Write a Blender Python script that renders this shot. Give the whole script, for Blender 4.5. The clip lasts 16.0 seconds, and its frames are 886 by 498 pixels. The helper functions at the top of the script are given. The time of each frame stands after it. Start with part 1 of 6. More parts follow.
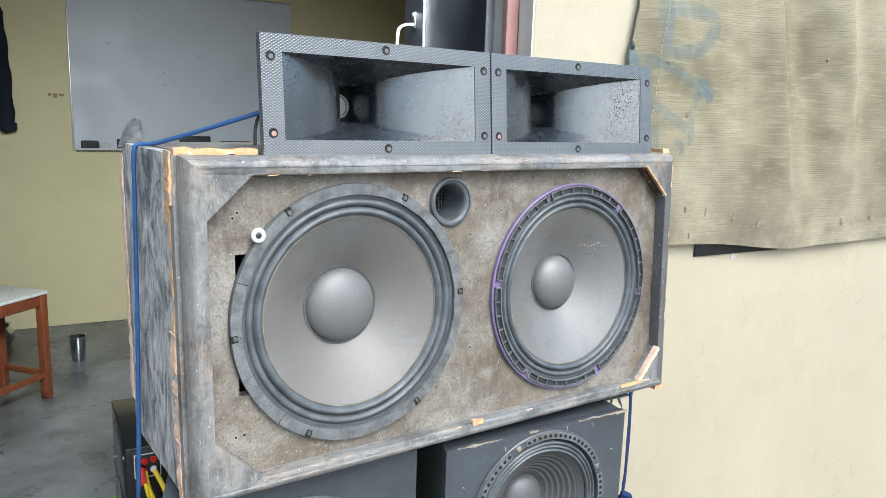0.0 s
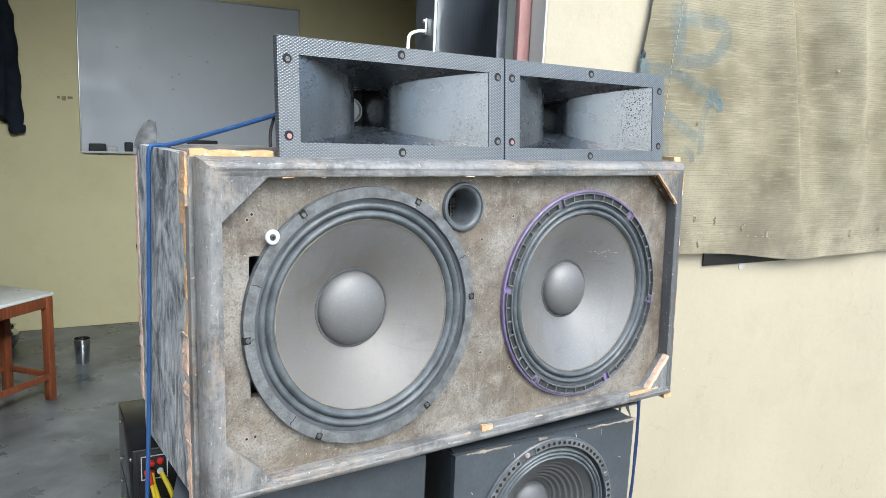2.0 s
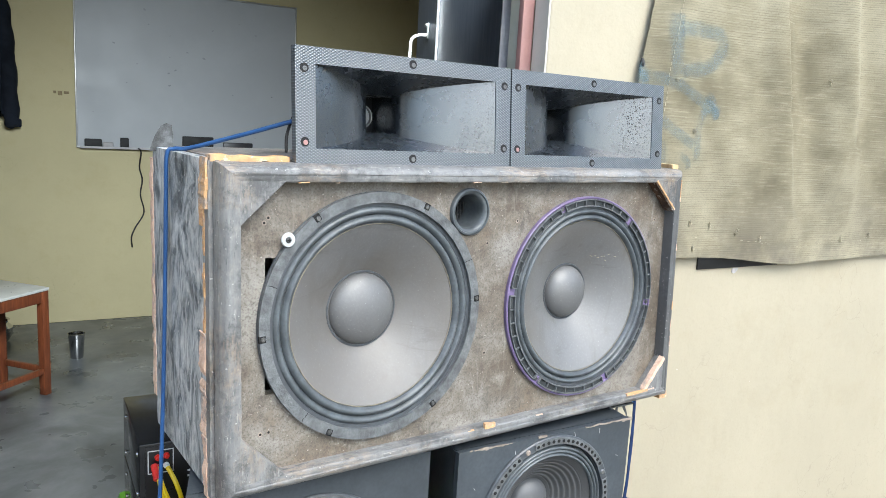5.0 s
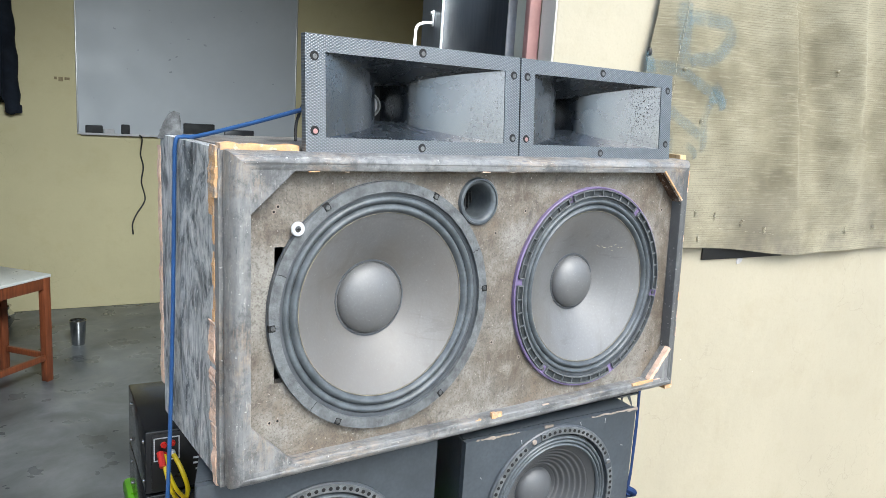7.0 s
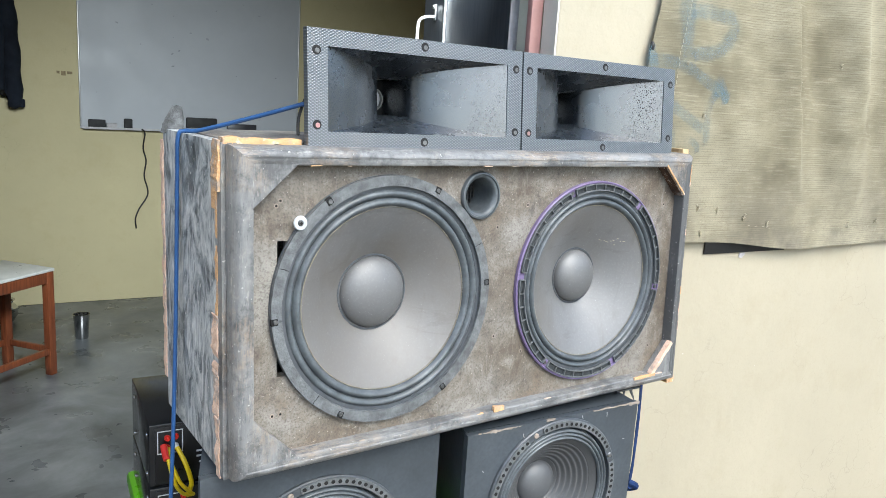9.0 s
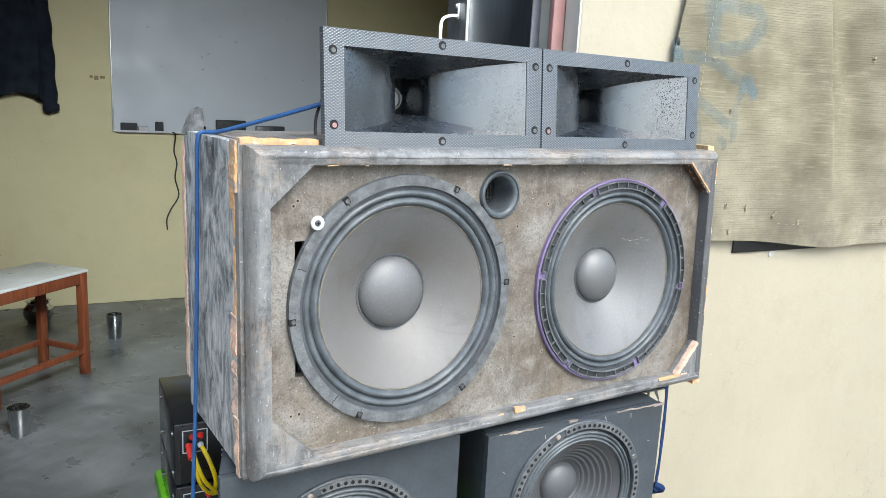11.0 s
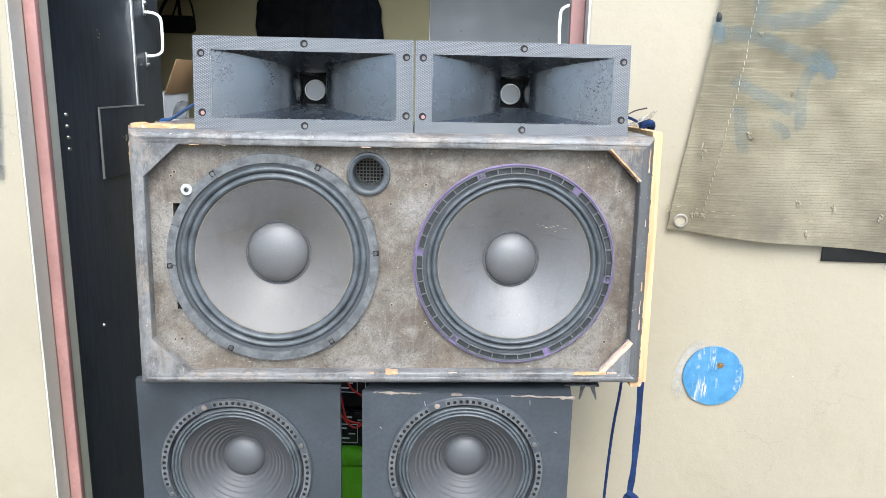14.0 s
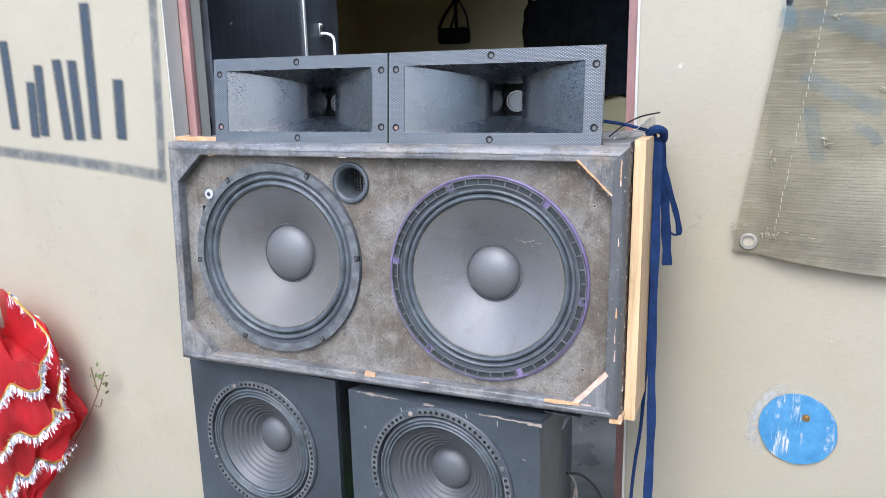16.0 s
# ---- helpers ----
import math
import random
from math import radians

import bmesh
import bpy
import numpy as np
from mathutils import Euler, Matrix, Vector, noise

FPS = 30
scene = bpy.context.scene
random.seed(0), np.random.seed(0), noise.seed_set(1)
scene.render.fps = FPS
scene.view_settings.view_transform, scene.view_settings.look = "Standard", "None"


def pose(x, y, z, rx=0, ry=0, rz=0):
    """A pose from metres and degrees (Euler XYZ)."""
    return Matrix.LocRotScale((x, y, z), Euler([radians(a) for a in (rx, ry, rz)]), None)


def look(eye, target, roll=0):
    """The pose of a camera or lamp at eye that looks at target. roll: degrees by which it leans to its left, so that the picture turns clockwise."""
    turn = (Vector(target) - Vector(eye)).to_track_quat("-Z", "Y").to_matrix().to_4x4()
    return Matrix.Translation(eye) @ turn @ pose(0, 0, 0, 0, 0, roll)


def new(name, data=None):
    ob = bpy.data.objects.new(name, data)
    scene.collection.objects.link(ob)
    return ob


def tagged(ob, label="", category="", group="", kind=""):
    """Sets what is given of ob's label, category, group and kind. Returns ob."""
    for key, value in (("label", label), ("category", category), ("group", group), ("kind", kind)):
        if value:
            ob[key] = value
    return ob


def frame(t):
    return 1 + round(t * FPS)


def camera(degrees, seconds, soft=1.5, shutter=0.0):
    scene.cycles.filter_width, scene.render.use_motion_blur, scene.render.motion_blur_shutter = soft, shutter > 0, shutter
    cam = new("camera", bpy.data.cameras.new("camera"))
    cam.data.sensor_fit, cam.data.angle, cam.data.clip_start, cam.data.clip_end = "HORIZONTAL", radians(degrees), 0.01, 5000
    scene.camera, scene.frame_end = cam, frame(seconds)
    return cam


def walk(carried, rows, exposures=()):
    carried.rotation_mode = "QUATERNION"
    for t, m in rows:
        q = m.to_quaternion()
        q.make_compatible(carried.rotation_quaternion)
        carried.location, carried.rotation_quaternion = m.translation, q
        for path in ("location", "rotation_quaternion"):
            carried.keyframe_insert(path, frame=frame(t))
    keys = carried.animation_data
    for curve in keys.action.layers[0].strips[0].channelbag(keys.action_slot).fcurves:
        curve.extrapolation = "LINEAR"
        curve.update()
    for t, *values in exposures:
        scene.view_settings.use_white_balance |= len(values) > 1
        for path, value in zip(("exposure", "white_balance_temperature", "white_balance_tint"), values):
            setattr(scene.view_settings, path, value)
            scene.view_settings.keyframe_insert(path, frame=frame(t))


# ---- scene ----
cam = camera(61.2, 16.0, soft=0.6)
PATH = [
    (0, (-0.761, -0.897, 1.725), (0.363, 0.719, 1.368), 1.9),
    (0.5, (-0.772, -0.897, 1.716), (0.351, 0.722, 1.374), 1.9),
    (1, (-0.772, -0.895, 1.721), (0.349, 0.725, 1.378), 2.2),
    (1.5, (-0.774, -0.89, 1.722), (0.347, 0.73, 1.378), 2.5),
    (2, (-0.773, -0.891, 1.72), (0.345, 0.733, 1.383), 2.6),
    (2.5, (-0.774, -0.888, 1.722), (0.344, 0.737, 1.388), 2.7),
    (3, (-0.781, -0.89, 1.72), (0.336, 0.736, 1.387), 2.8),
    (3.5, (-0.79, -0.895, 1.723), (0.332, 0.726, 1.387), 3.1),
    (4, (-0.804, -0.911, 1.727), (0.324, 0.706, 1.394), 3.2),
    (6.5, (-0.82, -0.896, 1.737), (0.323, 0.704, 1.372), 3.7),
    (7, (-0.825, -0.896, 1.734), (0.312, 0.707, 1.363), 3.7),
    (7.5, (-0.828, -0.9, 1.732), (0.306, 0.704, 1.357), 3.7),
    (8, (-0.827, -0.9, 1.732), (0.306, 0.703, 1.351), 3.7),
    (10.5, (-0.82, -0.894, 1.738), (0.293, 0.72, 1.343), 3.3),
    (11, (-0.808, -0.901, 1.733), (0.257, 0.746, 1.342), 3.0),
    (11.5, (-0.768, -0.937, 1.742), (0.223, 0.754, 1.341), 3.2),
    (12, (-0.682, -1.043, 1.736), (0.2, 0.71, 1.347), 3.0),
    (12.5, (-0.577, -1.117, 1.726), (0.168, 0.697, 1.335), 3.1),
    (13, (-0.456, -1.232, 1.73), (0.105, 0.646, 1.332), 2.8),
    (13.5, (-0.232, -1.269, 1.75), (0.096, 0.659, 1.333), 1.9),
    (14, (-0.031, -1.278, 1.756), (0.074, 0.669, 1.314), 1.2),
    (14.5, (0.159, -1.206, 1.747), (0.001, 0.738, 1.302), 0.2),
    (15, (0.291, -1.168, 1.755), (-0.094, 0.743, 1.312), -0.4),
    (15.5, (0.437, -1.154, 1.771), (-0.153, 0.705, 1.327), -0.9),
    (16, (0.582, -1.168, 1.771), (-0.154, 0.639, 1.332), -1.3),
]
walk(cam, [(t, look(eye, target, roll)) for t, eye, target, roll in PATH],
     [(0, 1.50, 6020, 4), (11, 1.50, 6020, 4), (13, 1.57, 5980, 3), (14, 1.48, 5920, 6), (14.5, 1.36, 5680, 7), (16, 1.22, 5540, 10)])

# ---- world, sun, exposure ----
world = bpy.data.worlds.new("overcast_sky")
scene.world = world
world.use_nodes = True
wn, wl = world.node_tree.nodes, world.node_tree.links
sky = wn.new("ShaderNodeTexSky")
sky.sky_type = "NISHITA"
sky.sun_disc = False
sky.sun_elevation, sky.sun_rotation = radians(50), radians(177)
sky.air_density, sky.dust_density, sky.ozone_density = 1.0, 3.0, 1.0
wn["Background"].inputs["Strength"].default_value = 0.15
wl.new(sky.outputs[0], wn["Background"].inputs["Color"])
sun = new("sun", bpy.data.lights.new("sun", "SUN"))
sun.data.energy, sun.data.angle, sun.data.color = 1.06, radians(40), (1.0, 0.97, 0.92)
sun.matrix_world = look((0.2, -4.2, 5.0), (0, 0, 0))

# unseen area lamp added over the door to brighten the room with sky-like light
door_fill = new("door_fill_lamp", bpy.data.lights.new("door_fill_lamp", "AREA"))
door_fill.data.shape, door_fill.data.size, door_fill.data.size_y, door_fill.data.energy, door_fill.data.color = "RECTANGLE", 1.15, 0.5, 13.5, (0.96, 0.98, 1.0)
door_fill.data.spread = radians(76)
door_fill.matrix_world = pose(0, 0.444, 0, 0, 0, -6) @ look((-0.28, 0.16, 2.44), (0.05, 3.9, 0.45))

# ---- frames of reference ----
# the house wall stands at a slight angle behind the loudspeakers: u along it, v into the room
HOUSE = pose(0, 0.444, 0, 0, 0, -6)


# ---- materials ----
class Net:
    """Short forms for building a node material."""

    def __init__(self, name):
        self.mat = bpy.data.materials.new(name)
        self.mat.use_nodes = True
        self.n, self.l = self.mat.node_tree.nodes, self.mat.node_tree.links
        self.b = self.n["Principled BSDF"]
        self.co = self.n.new("ShaderNodeTexCoord").outputs["Object"]

    def mapped(self, scale=(1, 1, 1), rot=(0, 0, 0)):
        m = self.n.new("ShaderNodeMapping")
        m.inputs["Scale"].default_value = scale
        m.inputs["Rotation"].default_value = [radians(a) for a in rot]
        self.l.new(self.co, m.inputs["Vector"])
        return m.outputs[0]

    def noise(self, scale, detail=4, rough=0.55, vec=None, warp=0.0):
        t = self.n.new("ShaderNodeTexNoise")
        t.inputs["Scale"].default_value, t.inputs["Detail"].default_value = scale, detail
        t.inputs["Roughness"].default_value, t.inputs["Distortion"].default_value = rough, warp
        self.l.new(vec or self.co, t.inputs["Vector"])
        return t.outputs["Fac"]

    def wave(self, scale, vec=None, axis="Z", warp=0.0, detail=2):
        t = self.n.new("ShaderNodeTexWave")
        t.bands_direction = axis
        t.inputs["Scale"].default_value, t.inputs["Distortion"].default_value = scale, warp
        t.inputs["Detail"].default_value = detail
        self.l.new(vec or self.co, t.inputs["Vector"])
        return t.outputs["Fac"]

    def ramp(self, fac, *stops):
        r = self.n.new("ShaderNodeValToRGB")
        e = r.color_ramp.elements
        while len(e) < len(stops):
            e.new(0.5)
        for el, (p, c) in zip(e, stops):
            el.position = p
            el.color = (*c, 1) if not isinstance(c, (int, float)) else (c, c, c, 1)
        self.l.new(fac, r.inputs[0])
        return r.outputs[0]

    def mix(self, fac, a, b, mode="MIX"):
        m = self.n.new("ShaderNodeMix")
        m.data_type, m.blend_type = "RGBA", mode
        for sock, v in ((m.inputs[0], fac), (m.inputs[6], a), (m.inputs[7], b)):
            if isinstance(v, (int, float)):
                sock.default_value = v
            elif isinstance(v, tuple):
                sock.default_value = (*v, 1)
            else:
                self.l.new(v, sock)
        return m.outputs[2]

    def math(self, op, a, b=0.0):
        m = self.n.new("ShaderNodeMath")
        m.operation = op
        for sock, v in ((m.inputs[0], a), (m.inputs[1], b)):
            if isinstance(v, (int, float)):
                sock.default_value = v
            else:
                self.l.new(v, sock)
        return m.outputs[0]

    def axis(self, which):
        s = self.n.new("ShaderNodeSeparateXYZ")
        self.l.new(self.co, s.inputs[0])
        return s.outputs[which]

    def bump(self, height, strength=0.3, dist=0.002):
        b = self.n.new("ShaderNodeBump")
        b.inputs["Strength"].default_value, b.inputs["Distance"].default_value = strength, dist
        self.l.new(height, b.inputs["Height"])
        if self.b.inputs["Normal"].links:
            self.l.new(self.b.inputs["Normal"].links[0].from_socket, b.inputs["Normal"])
        self.l.new(b.outputs[0], self.b.inputs["Normal"])

    def done(self, color, rough=0.5, metal=0.0, spec=0.5):
        for key, v in (("Base Color", color), ("Roughness", rough), ("Metallic", metal), ("Specular IOR Level", spec)):
            if isinstance(v, (int, float)):
                self.b.inputs[key].default_value = v
            elif isinstance(v, tuple):
                self.b.inputs[key].default_value = (*v, 1)
            else:
                self.l.new(v, self.b.inputs[key])
        return self.mat


def simple(name, c, rough=0.5, metal=0.0, vary=0.25, scale=12.0, fine=120.0, bump=0.15, dist=0.001, spec=0.5):
    """A plain surface with two scales of variation."""
    k = Net(name)
    dark, light = tuple(x * (1 - vary) for x in c), tuple(min(1, x * (1 + vary)) for x in c)
    col = k.ramp(k.noise(scale), (0.3, dark), (0.7, light))
    col = k.mix(k.ramp(k.noise(fine, 2), (0.35, 0.0), (0.75, 0.45)), col, dark)
    k.bump(k.noise(fine, 3), bump, dist)
    r = k.ramp(k.noise(scale * 1.7), (0.3, max(0.03, rough - 0.08)), (0.7, min(1, rough + 0.1)))
    return k.done(col, r, metal, spec)


def make_baffle():
    k = Net("dusty_baffle_board")
    big = k.noise(4.6, 7, 0.66, warp=0.6)
    col = k.ramp(big, (0.38, (0.092, 0.071, 0.050)), (0.48, (0.142, 0.120, 0.094)), (0.60, (0.232, 0.218, 0.192)))
    mid = k.noise(24.0, 8, 0.78, warp=0.4)
    col = k.mix(k.ramp(mid, (0.50, 0.0), (0.66, 0.55)), col, (0.318, 0.300, 0.262))
    col = k.mix(k.ramp(mid, (0.34, 0.85), (0.46, 0.0)), col, (0.058, 0.048, 0.038))
    run = k.noise(1.0, 6, 0.7, k.mapped((60, 60, 9)), 0.6)
    col = k.mix(k.ramp(run, (0.56, 0.0), (0.70, 0.4)), col, (0.33, 0.316, 0.285))
    rust = k.ramp(k.noise(7.0, 8, 0.78), (0.53, 0.0), (0.66, 0.5))
    col = k.mix(rust, col, (0.165, 0.122, 0.080))
    grit = k.ramp(k.noise(330.0, 3, 0.7), (0.5, 0.0), (0.62, 0.55))
    col = k.mix(grit, col, (0.068, 0.056, 0.044))
    specks = k.ramp(k.noise(240.0, 2), (0.69, 0.0), (0.725, 0.6))
    col = k.mix(specks, col, (0.46, 0.43, 0.37))
    k.bump(k.noise(300.0, 4, 0.7), 0.6, 0.0012)
    k.bump(k.noise(30.0, 4), 0.35, 0.002)
    return k.done(col, k.ramp(mid, (0.35, 0.5), (0.65, 0.62)), 0, 0.5)


def painted_wood(name, stretch, tone=1.0):
    k = Net(name)
    streak = k.noise(1.0, 7, 0.7, k.mapped(stretch))
    col = k.ramp(streak, (0.28, (0.092, 0.094, 0.095)), (0.48, (0.168, 0.169, 0.167)), (0.72, (0.250, 0.249, 0.240)))
    dark = k.ramp(k.noise(11.0, 7, 0.75), (0.40, 0.75), (0.50, 0.0))
    col = k.mix(dark, col, (0.055, 0.055, 0.056))
    fine = k.noise(1.0, 4, 0.7, k.mapped(tuple(x * 6 for x in stretch)))
    col = k.mix(k.ramp(fine, (0.31, 0.7), (0.38, 0.0)), col, (0.05, 0.05, 0.052))
    tan = k.math("MULTIPLY", k.ramp(k.noise(5.0, 8, 0.8), (0.49, 0.0), (0.62, 0.6)), k.ramp(fine, (0.40, 0.0), (0.54, 1.0)))
    col = k.mix(tan, col, (0.34, 0.262, 0.185))
    scr = k.noise(1.0, 4, 0.7, k.mapped(tuple(x * 3.2 for x in stretch)))
    col = k.mix(k.ramp(scr, (0.61, 0.0), (0.69, 0.4)), col, (0.45, 0.435, 0.40))
    blot = k.noise(42.0, 6, 0.75)
    col = k.mix(k.ramp(blot, (0.54, 0.0), (0.66, 0.4)), col, (0.30, 0.285, 0.255))
    col = k.mix(k.ramp(blot, (0.32, 0.5), (0.43, 0.0)), col, (0.05, 0.048, 0.046))
    if tone < 1:
        col = k.mix(k.ramp(k.noise(9.0, 6, 0.7), (0.48, 0.92), (0.66, 0.25)), col, tuple(tone * c for c in (0.088, 0.089, 0.090)))
    specks = k.ramp(k.noise(190.0, 2), (0.69, 0.0), (0.73, 0.6))
    col = k.mix(specks, col, (0.54, 0.53, 0.49))
    k.bump(streak, 0.45, 0.0016)
    k.bump(fine, 0.3, 0.001)
    return k.done(col, k.ramp(k.noise(18.0, 4), (0.35, 0.38), (0.7, 0.6)), 0, 0.6)


def make_rim():
    return painted_wood("worn_grey_painted_wood", (9, 60, 60))


def make_stile():
    return painted_wood("worn_grey_painted_upright", (60, 60, 9))


def make_side():
    k = Net("scraped_dark_veneer")
    sm = k.noise(1.0, 7, 0.66, k.mapped((22, 22, 9), (28, 0, 0)), 2.2)
    big = k.noise(8.0, 4, 0.6)
    f = k.math("ADD", k.math("MULTIPLY", sm, 0.72), k.math("MULTIPLY", big, 0.28))
    col = k.ramp(f, (0.36, (0.040, 0.048, 0.052)), (0.43, (0.135, 0.150, 0.155)), (0.50, (0.34, 0.355, 0.352)), (0.60, (0.56, 0.565, 0.545)))
    grain = k.noise(1.0, 4, 0.65, k.mapped((300, 300, 26)))
    col = k.mix(k.ramp(grain, (0.54, 0.0), (0.68, 0.55)), col, (0.06, 0.066, 0.07))
    col = k.mix(k.ramp(grain, (0.30, 0.45), (0.42, 0.0)), col, (0.58, 0.575, 0.55))
    col = k.mix(k.ramp(k.noise(150.0, 2), (0.66, 0.0), (0.7, 0.7)), col, (0.55, 0.54, 0.5))
    k.bump(sm, 0.5, 0.002)
    k.bump(grain, 0.4, 0.001)
    return k.done(col, 0.55)


def make_wood(name, light, dark, along="z", rough=0.55, spec=0.5):
    k = Net(name)
    s = {"x": (6, 90, 90), "y": (90, 6, 90), "z": (90, 90, 6)}[along]
    g = k.noise(1.0, 5, 0.6, k.mapped(s), 0.6)
    col = k.ramp(g, (0.32, dark), (0.62, light))
    col = k.mix(k.ramp(k.noise(8.0, 5), (0.58, 0.0), (0.7, 0.5)), col, tuple(c * 0.55 for c in dark))
    k.bump(g, 0.3, 0.001)
    return k.done(col, rough, 0, spec)


def make_raw(name, light, dark):
    """Torn board: fibrous, patchy, in places still grey with paint."""
    k = Net(name)
    col = k.ramp(k.noise(45.0, 6, 0.7), (0.35, dark), (0.62, light))
    col = k.mix(k.ramp(k.noise(14.0, 6, 0.7), (0.50, 0.0), (0.60, 0.75)), col, (0.27, 0.27, 0.26))
    col = k.mix(k.ramp(k.noise(120.0, 3), (0.6, 0.0), (0.68, 0.6)), col, (0.66, 0.58, 0.48))
    k.bump(k.noise(130.0, 5, 0.7), 0.8, 0.003)
    return k.done(col, 0.85, 0, 0.2)


def make_flange():
    k = Net("diamond_textured_plastic")
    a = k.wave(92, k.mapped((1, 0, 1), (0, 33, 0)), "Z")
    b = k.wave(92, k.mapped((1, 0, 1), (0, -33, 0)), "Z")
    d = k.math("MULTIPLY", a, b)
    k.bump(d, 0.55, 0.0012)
    # raised diamonds coloured lighter: the light on their facets is put into the colour
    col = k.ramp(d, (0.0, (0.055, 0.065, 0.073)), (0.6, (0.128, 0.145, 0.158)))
    col = k.mix(k.ramp(k.noise(20.0, 4), (0.5, 0.0), (0.8, 0.3)), col, (0.16, 0.16, 0.155))
    return k.done(col, 0.3, 0, 0.9)


def make_horn():
    k = Net("glossy_black_horn_plastic")
    k.bump(k.noise(130.0, 2, 0.5), 0.05, 0.001)
    band = k.ramp(k.noise(11.0, 3, 0.5, k.mapped((1, 1, 0.12))), (0.50, 0.0), (0.62, 1.0))
    drip = k.math("MULTIPLY", k.ramp(k.noise(360.0, 2, 0.5), (0.57, 0.0), (0.63, 1.0)), band)
    k.bump(drip, 0.25, 0.0006)
    dust = k.ramp(k.noise(10.0, 5, 0.65, k.mapped((1, 1, 0.4))), (0.35, 0.0), (0.7, 1.0))
    col = k.mix(dust, (0.013, 0.017, 0.022), (0.028, 0.034, 0.042))
    fine = k.ramp(k.noise(420.0, 2), (0.70, 0.0), (0.76, 0.35))
    col = k.mix(fine, col, (0.16, 0.16, 0.15))
    k.b.inputs["IOR"].default_value = 1.85
    col = k.mix(drip, col, (0.006, 0.006, 0.007))
    return k.done(col, k.ramp(k.noise(25.0), (0.35, 0.20), (0.7, 0.32)), 0, k.ramp(drip, (0.0, 0.9), (1.0, 0.12)))


def make_cone(name, base, soiled=True, warm=1.0, rough=0.50):
    k = Net(name)

    def tint(f):
        return (base * f, base * f * (1 - 0.04 * warm), base * f * (1 - 0.10 * warm))

    dust = k.ramp(k.noise(9.0, 5, 0.6, warp=0.5), (0.40, 0.0), (0.72, 0.6))
    col = k.mix(dust, tint(1.0), tint(1.35))
    fibre = k.noise(240.0, 3, 0.6)
    col = k.mix(k.ramp(fibre, (0.5, 0.0), (0.8, 0.3)), col, tint(1.9))
    k.bump(fibre, 0.25, 0.0008)
    specks = k.ramp(k.noise(330.0, 2), (0.70, 0.0), (0.74, 0.5))
    col = k.mix(specks, col, tint(3.0))
    if soiled:
        streak = k.ramp(k.noise(1.0, 4, 0.6, k.mapped((16, 16, 5), (0, 35, 0)), 1.2), (0.55, 0.0), (0.70, 0.45))
        col = k.mix(streak, col, (base * 0.62, base * 0.54, base * 0.44))
        smear = k.ramp(k.noise(1.0, 5, 0.7, k.mapped((5, 5, 30)), 1.5), (0.58, 0.0), (0.66, 0.35))
        col = k.mix(smear, col, (base * 0.45, base * 0.39, base * 0.33))
        brown = k.ramp(k.noise(3.5, 4, 0.6), (0.42, 0.0), (0.60, 0.55))
        col = k.mix(brown, col, (base * 0.92, base * 0.78, base * 0.60))
    k.b.inputs["IOR"].default_value = 1.6
    return k.done(col, k.ramp(k.noise(7.0), (0.3, rough), (0.7, rough + 0.10)), 0, 0.75)


def make_wall(name, base, chips=True, soil=0.35):
    k = Net(name)
    b = k.noise(1.6, 5, 0.6, warp=0.3)
    col = k.ramp(b, (0.3, tuple(c * 0.93 for c in base)), (0.7, tuple(min(1, c * 1.05) for c in base)))
    col = k.mix(k.ramp(k.noise(5.0, 6, 0.7), (0.52, 0.0), (0.78, soil)), col, (base[0] * 0.8, base[1] * 0.74, base[2] * 0.62))
    if chips:
        col = k.mix(k.ramp(k.noise(17.0, 5, 0.7), (0.72, 0.0), (0.75, 0.6)), col, (0.66, 0.64, 0.59))
        col = k.mix(k.ramp(k.noise(3.6, 6, 0.75, warp=0.6), (0.725, 0.0), (0.76, 0.5)), col, (0.36, 0.33, 0.29))
    crack = k.n.new("ShaderNodeTexVoronoi")
    crack.feature = "DISTANCE_TO_EDGE"
    crack.inputs["Scale"].default_value = 4.5
    wob = k.n.new("ShaderNodeVectorMath")
    wob.operation = "ADD"
    nz = k.n.new("ShaderNodeTexNoise")
    nz.inputs["Scale"].default_value = 9.0
    nz.inputs["Detail"].default_value = 4
    k.l.new(k.co, nz.inputs["Vector"])
    sc = k.n.new("ShaderNodeVectorMath")
    sc.operation = "SCALE"
    sc.inputs["Scale"].default_value = 0.22
    k.l.new(nz.outputs["Color"], sc.inputs[0])
    k.l.new(k.co, wob.inputs[0])
    k.l.new(sc.outputs[0], wob.inputs[1])
    k.l.new(wob.outputs[0], crack.inputs["Vector"])
    line = k.ramp(crack.outputs["Distance"], (0.0, 1.0), (0.008, 0.0))
    line = k.math("MULTIPLY", line, k.ramp(k.noise(2.2), (0.5, 0.0), (0.62, 0.35)))
    col = k.mix(line, col, tuple(c * 0.55 for c in base))
    col = k.mix(k.ramp(k.noise(140.0, 4, 0.7), (0.52, 0.0), (0.75, 0.22)), col, tuple(c * 0.72 for c in base))
    k.bump(k.noise(150.0, 3, 0.6), 0.3, 0.0012)
    k.bump(k.noise(36.0, 5, 0.6), 0.18, 0.004)
    k.bump(k.noise(6.0, 3), 0.28, 0.012)
    return k.done(col, 0.75, 0, 0.3)


